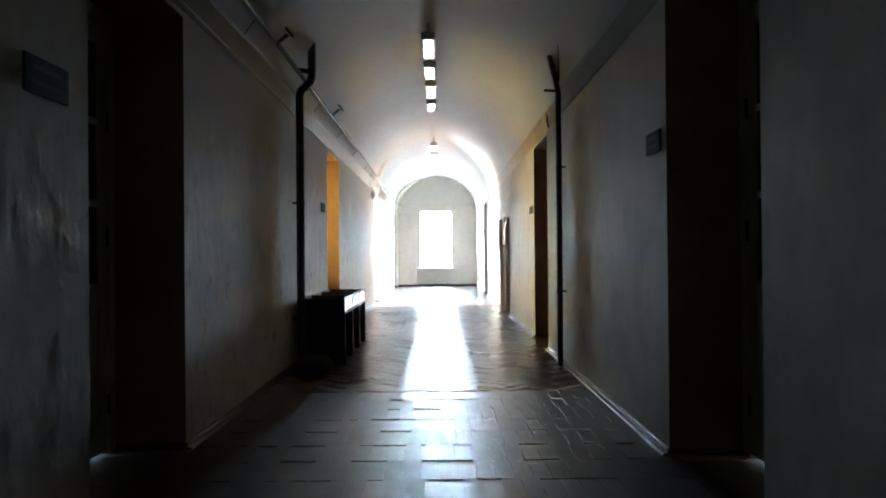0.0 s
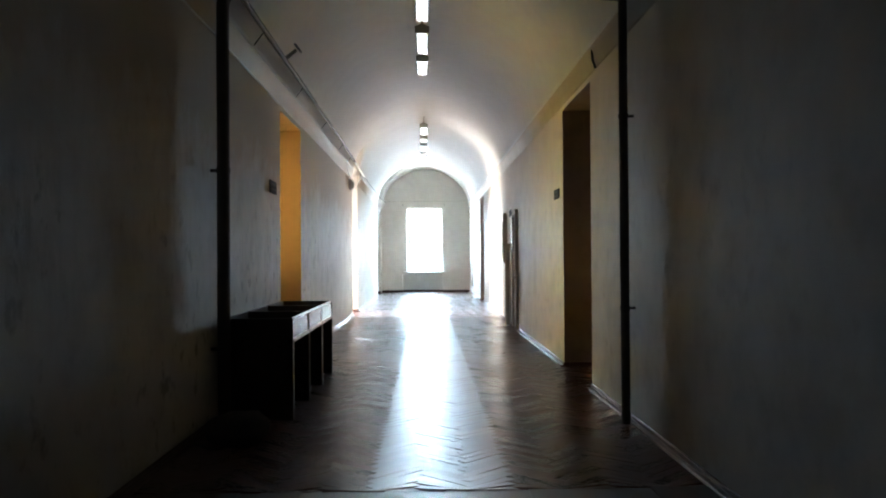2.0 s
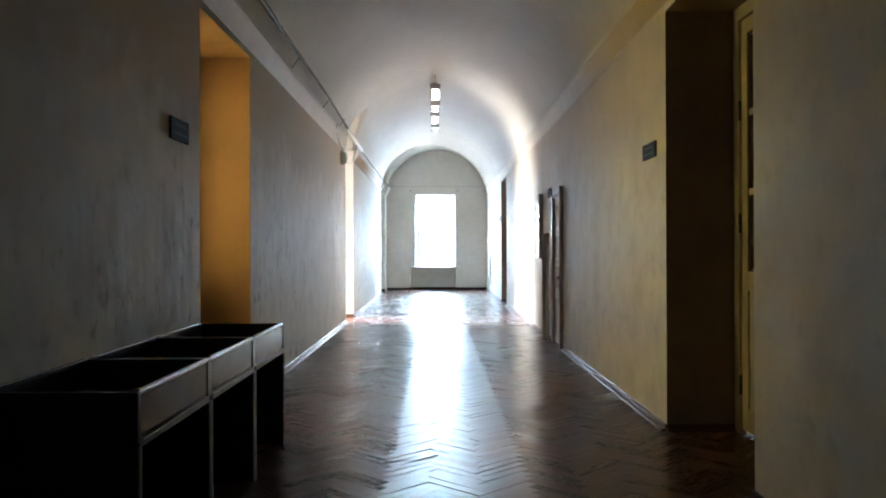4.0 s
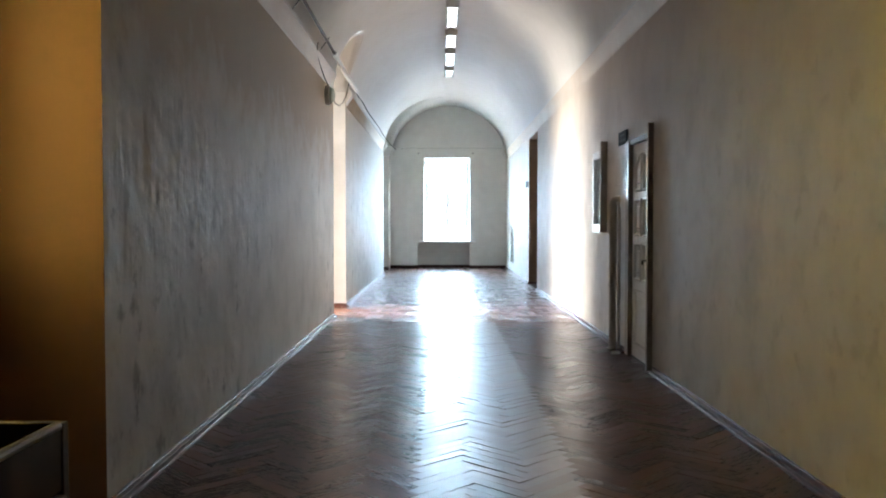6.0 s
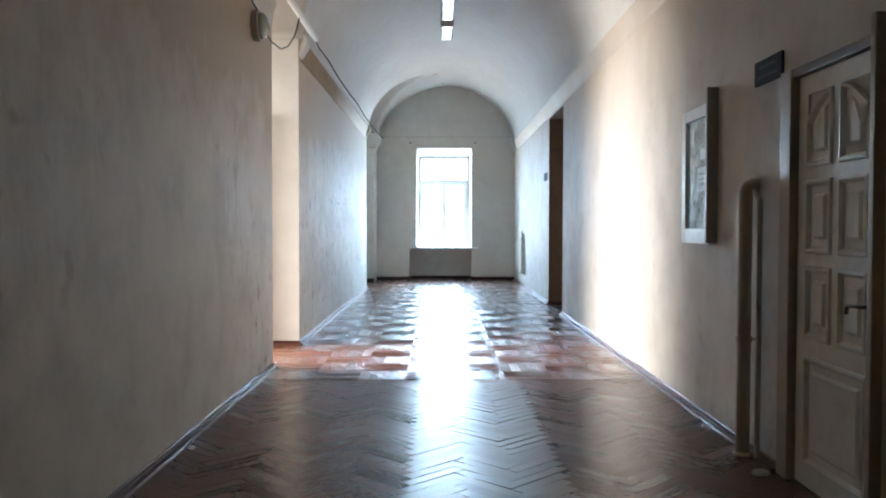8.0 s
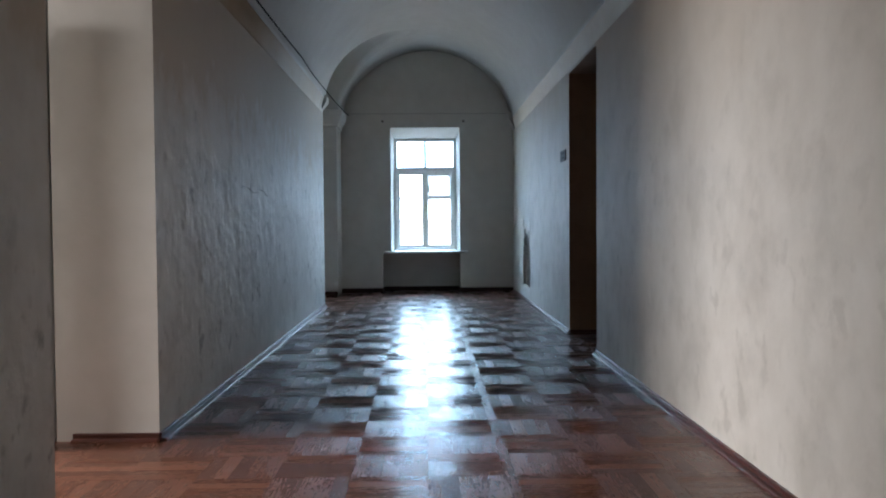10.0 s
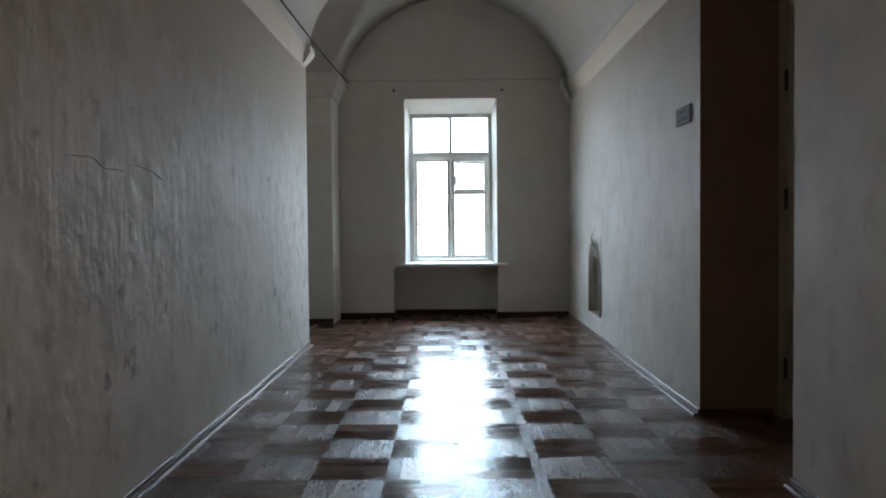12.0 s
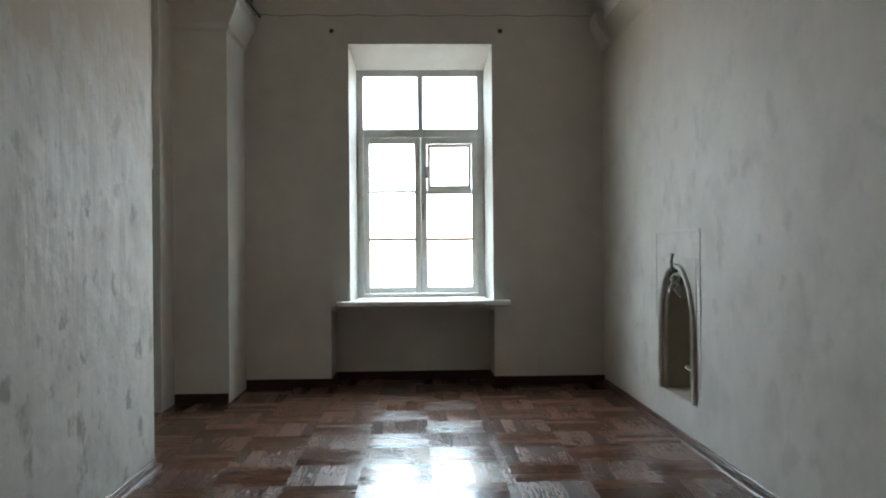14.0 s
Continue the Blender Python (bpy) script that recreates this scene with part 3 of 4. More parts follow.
# ---- doors in the wall niches ----
def niche_door(x, y0, y1, top, face, glass, label, paint=M_NICHEDOOR):
    """A tall glazed door with its casing at the back of a niche; face is +1 when it looks towards +x."""
    d = thing("door_niche", label, "door", kind="structure")

    def slab(u0, u1, z0, z1, out, thick, bev=0.006):
        a, b = sorted((x + out * face, x + (out + thick) * face))
        return box(a, b, u0, u1, z0, z1, bev)

    part("casing", slab(y0, y0 + 0.1, 0, top, 0, 0.07), paint, d)
    part("casing", slab(y1 - 0.1, y1, 0, top, 0, 0.07), paint, d)
    part("casing", slab(y0 + 0.1, y1 - 0.1, top - 0.1, top, 0, 0.07), paint, d)
    half = (y1 - y0 - 0.2) / 2
    for k in range(2):
        a, b = y0 + 0.1 + half * k + 0.004, y0 + 0.1 + half * (k + 1) - 0.004
        bm = bmesh.new()
        s = 0.11
        lo, hi, mid = 0.03, top - 0.104, 1.16
        for u0, u1, z0, z1 in ((a, a + s, lo, hi), (b - s, b, lo, hi), (a + s, b - s, lo, lo + 0.16), (a + s, b - s, hi - s, hi), (a + s, b - s, mid - 0.14, mid)):
            p, q = sorted((x + 0.01 * face, x + 0.05 * face))
            box(p, q, u0, u1, z0, z1, 0.005, bm)
        leaf = part("door_leaf", bm, paint, d)
        part("panel", slab(a + s - 0.01, b - s + 0.01, lo + 0.15, mid - 0.13, 0.018, 0.018), paint, leaf)
        rows = 3
        step = (hi - s - mid) / rows
        for r in range(rows):
            part("pane", slab(a + s - 0.005, b - s + 0.005, mid + step * r + 0.022, mid + step * (r + 1) - 0.022, 0.026, 0.006, 0), glass, leaf, "dark glass pane" if glass is M_DARKGLASS else "clear glass pane").visible_shadow = glass is M_DARKGLASS
            if r:
                part("glazing_bar", slab(a + s, b - s, mid + step * r - 0.024, mid + step * r + 0.024, 0.014, 0.03), paint, leaf)
        for zh in (0.35, 1.5, 2.3):
            yh = a - 0.004 if k == 0 else b + 0.004
            part("hinge", tube([(x + 0.06 * face, yh, zh - 0.07), (x + 0.06 * face, yh, zh + 0.07)], 0.012, 8), M_BLACK, leaf, "black iron hinge")
    return d


niche_door(XR + 0.56, 17.23, 18.86, 3.04, -1, M_DARKGLASS, "pale painted double door with dark glass panes in a deep niche")
niche_door(XR + 0.61, 32.30, 33.83, 3.06, -1, M_DARKGLASS, "pale painted double door with reddish dark panes in a deep niche")
niche_door(XR + 0.56, 9.56, 11.16, 3.06, -1, M_DARKGLASS, "unlit painted double door in a dark niche")
niche_door(XL - 0.56, 9.90, 11.46, 3.05, 1, M_DARKGLASS, "unlit painted double door in a dark niche")
niche_door(XL - 0.60, 18.69, 20.23, 3.03, 1, M_GLASS, "dark glazed double door lit through a yellow curtain", M_JAMB_DARK)
for y0, y1, x in ((17.23, 18.86, XR + 0.57), (32.30, 33.83, XR + 0.615), (9.56, 11.16, XR + 0.57), (9.90, 11.46, XL - 0.62)):
    structure(part("niche_backing", box(x + 0.002, x + 0.05, y0 - 0.05, y1 + 0.05, 0, 3.1), M_PLASTER), "plain wall closing a niche behind its door", "wall")


def curtain():
    bm = bmesh.new()
    n, prev = 90, None
    for i in range(n + 1):
        y = 18.71 + 1.49 * i / n
        x = XL - DEEP - 0.035 + 0.009 * math.sin(i * 0.9) + 0.005 * math.sin(i * 2.3)
        row = [bm.verts.new((x, y, z)) for z in (0.06, 1.0, 2.0, 2.95)]
        if prev:
            for k in range(3):
                bm.faces.new((prev[k], row[k], row[k + 1], prev[k + 1]))
        prev = row
    ob = part("curtain", bm, M_CURTAIN, smooth=True)
    return tagged(ob, "sunlit yellow cloth curtain hung behind the glazed door", "curtain")


curtain()


def lit_doorway():
    """The casing of the lit side opening, its door swung back into the room."""
    d = thing("door_side", "white door standing open in a white casing", "door", kind="structure")
    x = XL - DEEP
    bm = bmesh.new()
    box(x - 0.10, x - 0.001, 27.845, 27.96, 0, 2.5, 0.006, bm)
    box(x - 0.10, x - 0.001, 29.04, 29.165, 0, 2.5, 0.006, bm)
    part("casing", bm, M_WHITE, d)
    leaf = part("door_leaf", box(x - 1.2, x - 0.09, 28.985, 29.03, 0.012, 2.45, 0.005), M_WHITE, d)
    for zh in (0.35, 1.28, 2.2):
        part("hinge", box(x - 0.07, x + 0.004, 29.028, 29.037, zh - 0.06, zh + 0.06, 0.003), M_BRASS, leaf, "small brass hinge")


lit_doorway()


def low_door():
    d = thing("door_low", "low grey-green painted door at the back of the niche", "door", kind="structure")
    part("door_leaf", box(XL - 0.56, XL - 0.52, 37.36, 38.93, 0.01, 1.91, 0.006), M_LOWDOOR, d)
    part("handle", tube([(XL - 0.52, 37.5, 1.0), (XL - 0.46, 37.5, 1.0), (XL - 0.46, 37.6, 1.0)], 0.009, 8), M_BLACK, d)


low_door()


# ---- the panelled door ----
def panel_mould(y0, y1, z0, z1, x, arch=0.0, high_right=True):
    """A raised moulding round a sunk door panel, with an optional sloping top."""
    def ring(inset, depth):
        a, b, lo, hi = y0 + inset, y1 - inset, z0 + inset, z1 - inset
        pts = [(a, lo), (b, lo)]
        n = 8
        for k in range(n + 1):
            s = k / n
            y = b + (a - b) * s
            u = 1 - s if high_right else s
            drop = arch * (1 - math.sin(u * math.pi / 2)) if arch else 0.0
            pts.append((y, hi - drop))
        return [(x - depth, p, q) for p, q in pts]
    bm = bmesh.new()
    loops = [[bm.verts.new(v) for v in ring(i, d)] for i, d in ((0, 0.0), (0.006, 0.012), (0.018, 0.014), (0.028, 0.002), (0.034, -0.008), (0.07, -0.008), (0.085, 0.004))]
    n = len(loops[0])
    for a, b in zip(loops, loops[1:]):
        for k in range(n):
            bm.faces.new((a[k], a[(k + 1) % n], b[(k + 1) % n], b[k]))
    bm.faces.new(loops[-1])
    return bm


def panel_door():
    d = thing("door_panelled", "closed off-white door with arched raised panels", "door", kind="structure")
    y0, y1, x = 23.735, 24.525, XR + 0.02
    stiles = bmesh.new()
    cols = ((y0 + 0.10, (y0 + y1) / 2 - 0.033), ((y0 + y1) / 2 + 0.033, y1 - 0.10))
    rows = ((0.745, 1.105), (1.165, 1.525), (1.585, 1.945))
    leaf = part("door_leaf", box(x + 0.012, x + 0.05, y0, y1, 0.01, 2.04, 0.004), M_DOOR, d)
    rails = ((0.01, 0.12), (0.66, 0.745), (1.105, 1.165), (1.525, 1.585), (1.945, 2.04))
    pieces = [(y0, y0 + 0.1, 0.01, 2.04), (y1 - 0.1, y1, 0.01, 2.04)]
    pieces += [(cols[0][1], cols[1][0], lo, hi) for lo, hi in rows] + [(y0 + 0.1, y1 - 0.1, lo, hi) for lo, hi in rails]
    for a, b, lo, hi in pieces:
        box(x, x + 0.012, a, b, lo, hi, bm=stiles)
    part("stile", stiles, M_DOOR, leaf)
    for c, (a, b) in enumerate(cols):
        for r, (lo, hi) in enumerate(rows):
            part("panel", panel_mould(a, b, lo, hi, x, 0.12 if r == 2 else 0.0, high_right=c == 0), M_DOOR, leaf)
    part("panel", panel_mould(y0 + 0.1, y1 - 0.1, 0.12, 0.66, x), M_DOOR, leaf)
    plate = part("handle_plate", box(x - 0.008, x, 23.77, 23.805, 0.80, 1.03, 0.003), M_BLACK, leaf, "black handle plate")
    part("handle", tube([(x, 23.787, 0.96), (x - 0.05, 23.787, 0.96), (x - 0.055, 23.815, 0.96), (x - 0.055, 23.905, 0.955), (x - 0.05, 23.923, 0.92)], 0.009, 10), M_BLACK, plate, "black lever handle")
    part("casing", box(XR - 0.022, XR + 0.07, 24.535, 24.66, 0, 2.09, 0.006), M_CASING, d)
    part("casing", box(XR - 0.05, XR + 0.07, 23.68, 23.72, 0, 2.16, 0.006), M_CASING, d)
    part("casing", box(XR - 0.012, XR + 0.07, 23.72, 24.535, 2.043, 2.09, 0.005), M_DARKTRIM, d)
    part("threshold", box(XR + 0.002, XR + 0.07, 23.722, 24.533, -0.02, 0.008, 0.003), M_DARKTRIM, d)
    structure(part("niche_backing", box(XR + 0.08, XR + 0.12, 23.6, 24.75, 0, 2.14), M_PLASTER), "plain wall behind the panelled door", "wall")


panel_door()


# ---- school desks along the wall ----
def desk_unit(y):
    d = thing("desk", "dark wooden desk with an open sunken top and glossy front", "desk", "row of desks along the wall", pose(0, y, 0))
    x0, x1, length, h = XL + 0.04, -1.122, 0.905, 0.825
    for a in (0.0, length - 0.028):
        part("side_panel", box(x0, x1 - 0.004, a, a + 0.028, 0.0, h - 0.004, 0.003), M_DESK, d)
        part("edging", box(x1 - 0.003, x1 + 0.003, a + 0.004, a + 0.024, 0.0, h - 0.20, 0.002), M_DESK_EDGE, d, "worn pale edge strip")
    part("front_panel", box(x1 - 0.03, x1 - 0.008, 0.028, length - 0.028, h - 0.165, h - 0.012, 0.003), M_DESK_FRONT, d, "glossy brown front panel")
    part("top_rim", tube([(x1 - 0.016, 0.03, h - 0.010), (x1 - 0.016, length - 0.03, h - 0.010)], 0.012, 10), M_DESK_EDGE, d, "worn rounded rim")
    part("lower_rail", box(x1 - 0.032, x1 + 0.004, 0.028, length - 0.028, h - 0.20, h - 0.172, 0.004), M_DESK_EDGE, d, "pale rail under the front panel")
    part("tray_bottom", box(x0, x1 - 0.032, 0.028, length - 0.028, h - 0.15, h - 0.132), M_DESK, d)
    part("back_panel", box(x0, x0 + 0.02, 0.028, length - 0.028, 0.06, h, 0.003), M_DESK, d)
    return d


first_desk = desk_unit(15.83)
for k in (1, 2):
    copy_thing(first_desk, pose(0, 15.83 + 0.908 * k, 0))


def sack():
    """A slumped dark bundle on the floor by the desks."""
    bm = bmesh.new()
    bmesh.ops.create_uvsphere(bm, u_segments=28, v_segments=16, radius=1)
    for v in bm.verts:
        n = noise.noise(v.co * 1.7) * 0.22 + noise.noise(v.co * 4.5) * 0.07
        v.co = v.co * (1 + n)
        v.co.z = max(v.co.z, -0.72)
        v.co = Vector((v.co.x * 0.23, v.co.y * 0.25, (v.co.z + 0.72) * 0.13))
    ob = part("sack", bm, M_CLOTH, smooth=True)
    ob.matrix_world = pose(-1.38, 15.05, 0.0)
    return tagged(ob, "slumped dark cloth sack on the floor by the desks", "sack")


sack()


# ---- pipes and cables ----
def wall_pipe_left():
    p = thing("riser_pipe", "dark brown riser pipe with an offset bend", "pipe")
    x, y = XL + 0.10, 15.65
    pts = [(x, y, 0.0), (x, y, 3.26)] + bend((x, y, 3.1), (x, y, 3.37), (x + 0.15, y, 3.46), 0.08) + bend((x, y, 3.37), (x + 0.15, y, 3.48), (x + 0.15, y, 4.0), 0.08) + [(x + 0.15, y, 4.16)]
    part("pipe", tube(pts, 0.05), M_PIPE, p)
    part("branch", tube([(x + 0.15, y, 3.6), (x - 0.01, y - 0.06, 3.61), (XL + 0.08, y - 0.25, 3.60)], 0.032, 12), M_PIPE, p)
    for z in (0.6, 2.0):
        part("clamp", lathe([(0.05, z - 0.02), (0.056, z - 0.02), (0.056, z + 0.02), (0.05, z + 0.02)], 16, m=Matrix.Translation((x, y, 0))), M_PIPE, p)
        part("bracket", box(XL - 0.002, x - 0.045, y - 0.012, y + 0.012, z - 0.012, z + 0.012), M_PIPE, p)
    part("collar", lathe([(0.05, 0), (0.075, 0), (0.07, 0.02), (0.05, 0.024)], 18, m=Matrix.Translation((x, y, 0))), M_PIPE, p)


def wall_pipe_right():
    p = thing("riser_pipe", "thin dark brown riser pipe up the wall", "pipe")
    x, y = XR - 0.08, 15.55
    part("pipe", tube([(x, y, 0.0), (x, y, 3.3), (x - 0.03, y, 3.45), (x - 0.10, y, 3.75)], 0.034), M_PIPE, p)
    part("branch", tube([(x, y, 3.32), (x - 0.17, y, 3.33)], 0.017, 10), M_PIPE, p)
    part("branch", tube([(x, y, 3.45), (x - 0.02, y - 0.25, 3.60), (x - 0.07, y - 0.6, 3.76)], 0.02, 10), M_PIPE, p)
    for z in (0.9, 2.4):
        part("clamp", lathe([(0.034, z - 0.015), (0.04, z - 0.015), (0.04, z + 0.015), (0.034, z + 0.015)], 14, m=Matrix.Translation((x, y, 0))), M_PIPE, p)
        part("bracket", box(x + 0.03, XR + 0.002, y - 0.01, y + 0.01, z - 0.01, z + 0.01), M_PIPE, p)


wall_pipe_left()
wall_pipe_right()


def overhead_pipe():
    p = thing("overhead_pipe", "dark pipe with valves run along the vault's springing", "pipe")
    x = XL + 0.165
    part("pipe", tube([(x, 5.0, 3.573), (x, 12.0, 3.535), (x, 15.6, 3.497), (x, 18.0, 3.473), (x, 20.5, 3.459)], 0.026, 12), M_PIPE, p)
    part("pipe", tube([(x, 20.5, 3.459), (x, 24.0, 3.444), (x, 26.7, 3.382)], 0.017, 10), M_PIPE, p, "thinner pipe")
    part("pipe", tube([(x, 26.7, 3.382), (x, 27.9, 3.344), (x, 29.4, 3.344)], 0.032, 12), M_CABLE_PALE, p, "pale lagged pipe end")
    for y in (13.9, 18.12):
        v = part("valve", tube([(x, y, 3.487), (x + 0.05, y, 3.526), (x + 0.12, y, 3.583)], 0.022, 10), M_BLACK, p, "black valve")
        part("valve_wheel", lathe([(0.018, -0.012), (0.06, -0.012), (0.066, 0), (0.06, 0.012), (0.018, 0.012)], 16, m=Matrix.Translation((x + 0.14, y, 3.602)) @ pose(0, 0, 0, 0, 52, 0)), M_BLACK, v)
    for y in (7.0, 10.0, 13.0, 17.0, 19.5, 22.0, 24.5, 26.3):
        z = 3.459
        part("hanger", tube([(XL + 0.06, y, 3.34), (x, y, z + 0.02)], 0.007, 6), M_BLACK, p)


overhead_pipe()


def cable(name, points, radius, material, label):
    ob = part(name, tube(points, radius, 6), material)
    return tagged(ob, label, "cable")


cable("cable", [(XL + 0.15, 29.4, 3.35)] + [(XL + 0.13 + 0.01 * math.sin(y * 1.7), y, 3.34 + 0.008 * math.sin(y * 2.1)) for y in (29.8, 30.5, 31.7, 33, 34.2, 35.4, 36.6, 37.4)] + [(XL + 0.14, 38.3, 3.36), (XL + 0.15, 39.2, 3.38), (XL + 0.17, 39.9, 3.39)], 0.008, M_CABLE, "thin dark cable sagging along the wall top")
cable("cable", [(XL + 0.007, y, 3.17 - 0.009 * (y - 9)) for y in (5.0, 9.0, 13.0, 16.5, 18.6)], 0.008, M_CABLE_PALE, "white cable clipped along the plaster wall")
cable("cable", [(XL + 0.06, 27.22, 2.92), (XL + 0.07, 27.5, 2.885), (XL + 0.08, 27.85, 2.90), (XL + 0.10, 28.1, 2.98), (XL + 0.13, 28.28, 3.12), (XL + 0.16, 28.38, 3.32)], 0.006, M_BLACK, "thin loose cable looping up to the pipe")
cable("cable", [(XL + 0.04, 27.1, 3.05), (XL + 0.02, 26.95, 3.10), (XL + 0.012, 26.6, 3.2), (XL + 0.03, 26.2, 3.29), (XL + 0.09, 25.9, 3.33)], 0.006, M_CABLE, "thin dark cable running down to the alarm sounder")
cable("cable", [(XR - 0.02, 17.02, 3.39), (XR - 0.03, 16.97, 3.29), (XR - 0.035, 16.92, 3.17), (XR - 0.03, 16.82, 3.08)], 0.012, M_BLACK, "short dark cable end hanging from the wall")


def alarm_sounder():
    s = thing("alarm_sounder", "round grey wall-mounted alarm sounder", "alarm")
    m = Matrix.Translation((XL, 27.12, 2.93)) @ pose(0, 0, 0, 0, 90, 0)
    part("base", lathe([(0.12, 0), (0.125, 0.01), (0.125, 0.05), (0.118, 0.058)], 28, m=m), M_HOUSING, s, smooth=False)
    part("dome", lathe([(0.108, 0.059), (0.10, 0.085), (0.075, 0.108), (0.03, 0.118), (0.004, 0.12)], 28, m=m), M_DIFFUSER, s, "paler domed face", smooth=True)


alarm_sounder()


def standing_pipe():
    p = thing("heating_pipe", "beige painted heating pipe bent into the wall", "pipe")
    x, y = XR - 0.07, 25.0
    part("pipe", tube([(x, y, 0.0), (x, y, 1.42)] + bend((x, y, 1.2), (x, y, 1.53), (XR, y, 1.53), 0.05) + [(XR + 0.02, y, 1.53)], 0.039, 16), M_PIPE_PALE, p)
    part("pipe", tube([(XR - 0.03, y - 0.11, 0.0), (XR - 0.03, y - 0.11, 1.44), (XR - 0.03, y - 0.03, 1.5)], 0.015, 10), M_PIPE_PALE, p, "thin beige return pipe")
    part("clamp", lathe([(0.039, 0.64), (0.046, 0.64), (0.046, 0.68), (0.039, 0.68)], 18, m=Matrix.Translation((x, y, 0))), M_PIPE_PALE, p)
    part("bracket", box(x + 0.036, XR + 0.002, y - 0.012, y + 0.012, 0.65, 0.67), M_PIPE_PALE, p)
    part("foot", lathe([(0.039, 0), (0.055, 0), (0.053, 0.012), (0.039, 0.016)], 18, m=Matrix.Translation((x, y, 0))), M_PIPE_PALE, p)


standing_pipe()


def notice_case():
    n = thing("notice_case", "white-framed glazed notice case with a slip of paper", "notice case")
    y0, y1, z0, z1 = 25.69, 26.28, 1.18, 2.105
    x, d = XR, 0.05
    bm = bmesh.new()
    for a, b, lo, hi in ((y0, y0 + 0.08, z0, z1), (y1 - 0.08, y1, z0, z1), (y0 + 0.08, y1 - 0.08, z0, z0 + 0.1), (y0 + 0.08, y1 - 0.08, z1 - 0.08, z1)):
        box(x - d, x + 0.001, a, b, lo, hi, 0.006, bm)
    part("frame", bm, M_WHITE, n)
    part("board", box(x - 0.012, x - 0.001, y0 + 0.08, y1 - 0.08, z0 + 0.09, z1 - 0.07), M_BOARD, n, "dark blue-grey backing board")
    part("paper", box(x - 0.0155, x - 0.0125, y0 + 0.17, y0 + 0.34, z0 + 0.36, z0 + 0.52), M_PAPER, n, "small white paper slip")
    for k in range(3):
        part("print_line", box(x - 0.0165, x - 0.0158, y0 + 0.19, y0 + 0.32 - 0.02 * k, z0 + 0.47 - 0.035 * k, z0 + 0.478 - 0.035 * k), M_BLACK, n)
    part("paper", box(x - 0.0155, x - 0.0125, y0 + 0.2, y0 + 0.28, z0 + 0.57, z0 + 0.64), M_PAPER, n, "small white paper slip")
    g = part("pane", box(x - 0.034, x - 0.030, y0 + 0.085, y1 - 0.085, z0 + 0.095, z1 - 0.075), M_GLASS, n)
    g.visible_shadow = False
    part("side_strip", box(x - 0.075, x + 0.001, y0 - 0.028, y0 - 0.001, z0 + 0.01, z1 + 0.09, 0.004), M_CASING, n, "taller beige side strip")
    part("lock", box(x - 0.062, x - 0.05, y0 + 0.03, y0 + 0.055, 1.5, 1.58, 0.003), M_BLACK, n, "small black lock")


notice_case()


def sign(x, y0, y1, z0, z1, face, material, label, lines=2):
    s = thing("door_sign", label, "sign")
    a, b = sorted((x, x + 0.016 * face))
    part("plate", box(a, b, y0, y1, z0, z1, 0.003), material, s)
    h = (z1 - z0) / (lines * 2 + 1)
    for k in range(lines):
        c, d = sorted((x + 0.0165 * face, x + 0.018 * face))
        part("lettering", box(c, d, y0 + 0.05 + 0.02 * k, y1 - 0.05 - 0.02 * k, z0 + h * (2 * k + 1.2), z0 + h * (2 * k + 1.8)), M_INK, s)


sign(XR, 19.10, 19.47, 2.02, 2.14, -1, M_SIGN, "dark grey-blue room sign beside the deep niche")
sign(XR, 34.02, 34.375, 2.065, 2.195, -1, M_SIGN_PALE, "pale grey room sign beside the deep niche")
sign(XR, 24.665, 25.03, 2.08, 2.215, -1, M_SIGN, "grey-blue room sign above the heating pipe")
sign(XR, 11.28, 11.64, 2.06, 2.21, -1, M_SIGN, "dark room sign in the unlit corridor")
sign(XL, 18.03, 18.39, 2.02, 2.16, 1, M_SIGN, "dark room sign beside the curtained door")
sign(XL, 9.24, 9.65, 2.09, 2.26, 1, M_SIGN, "dark room sign in the unlit corridor")


# ---- fluorescent lamps in two rows under the crown ----
def ceiling_lamp():
    lamp = thing("ceiling_light", "long fluorescent ceiling light with a milky diffuser", "ceiling light", "rows of fluorescent lights")
    bm = bmesh.new()
    box(-0.10, 0.10, -0.6, 0.6, 0.03, 0.075, 0.008, bm)
    box(-0.05, 0.05, -0.55, 0.55, 0.075, 0.11, 0.006, bm)
    part("housing", bm, M_HOUSING, lamp)
    d = bmesh.new()
    prof = [(-0.093, 0.03), (-0.088, -0.005), (-0.07, -0.02), (0.07, -0.02), (0.088, -0.005), (0.093, 0.03)]
    rings = [[d.verts.new((px, y, pz)) for px, pz in prof] for y in (-0.585, 0.585)]
    for k in range(len(prof)):
        d.faces.new((rings[0][k], rings[0][(k + 1) % len(prof)], rings[1][(k + 1) % len(prof)], rings[1][k]))
    d.faces.new(rings[0])
    d.faces.new(rings[1])
    part("diffuser", d, M_DIFFUSER, lamp)
    for y in (-0.597, 0.597):
        part("end_cap", box(-0.096, 0.096, y - 0.012, y + 0.012, -0.022, 0.04, 0.004), M_HOUSING, lamp)
    for y in (-0.42, 0.42):
        part("hanger", tube([(0, y, 0.10), (0, y, 0.36)], 0.012, 8), M_HOUSING, lamp)
    return lamp


base_lamp = ceiling_lamp()
base_lamp.matrix_world = pose(-0.08, 17.6, 4.37, 0.5, 0, 0)
for k, (y, tilt) in enumerate(((19.2, 3.0), (20.8, 0.4), (22.3, 3.2), (28.85, 0.5), (30.45, 3.2), (32.0, 0.4), (33.42, 3.4))):
    copy_thing(base_lamp, pose(-0.08 - 0.004 * k, y, 4.37, tilt, 0, 0))


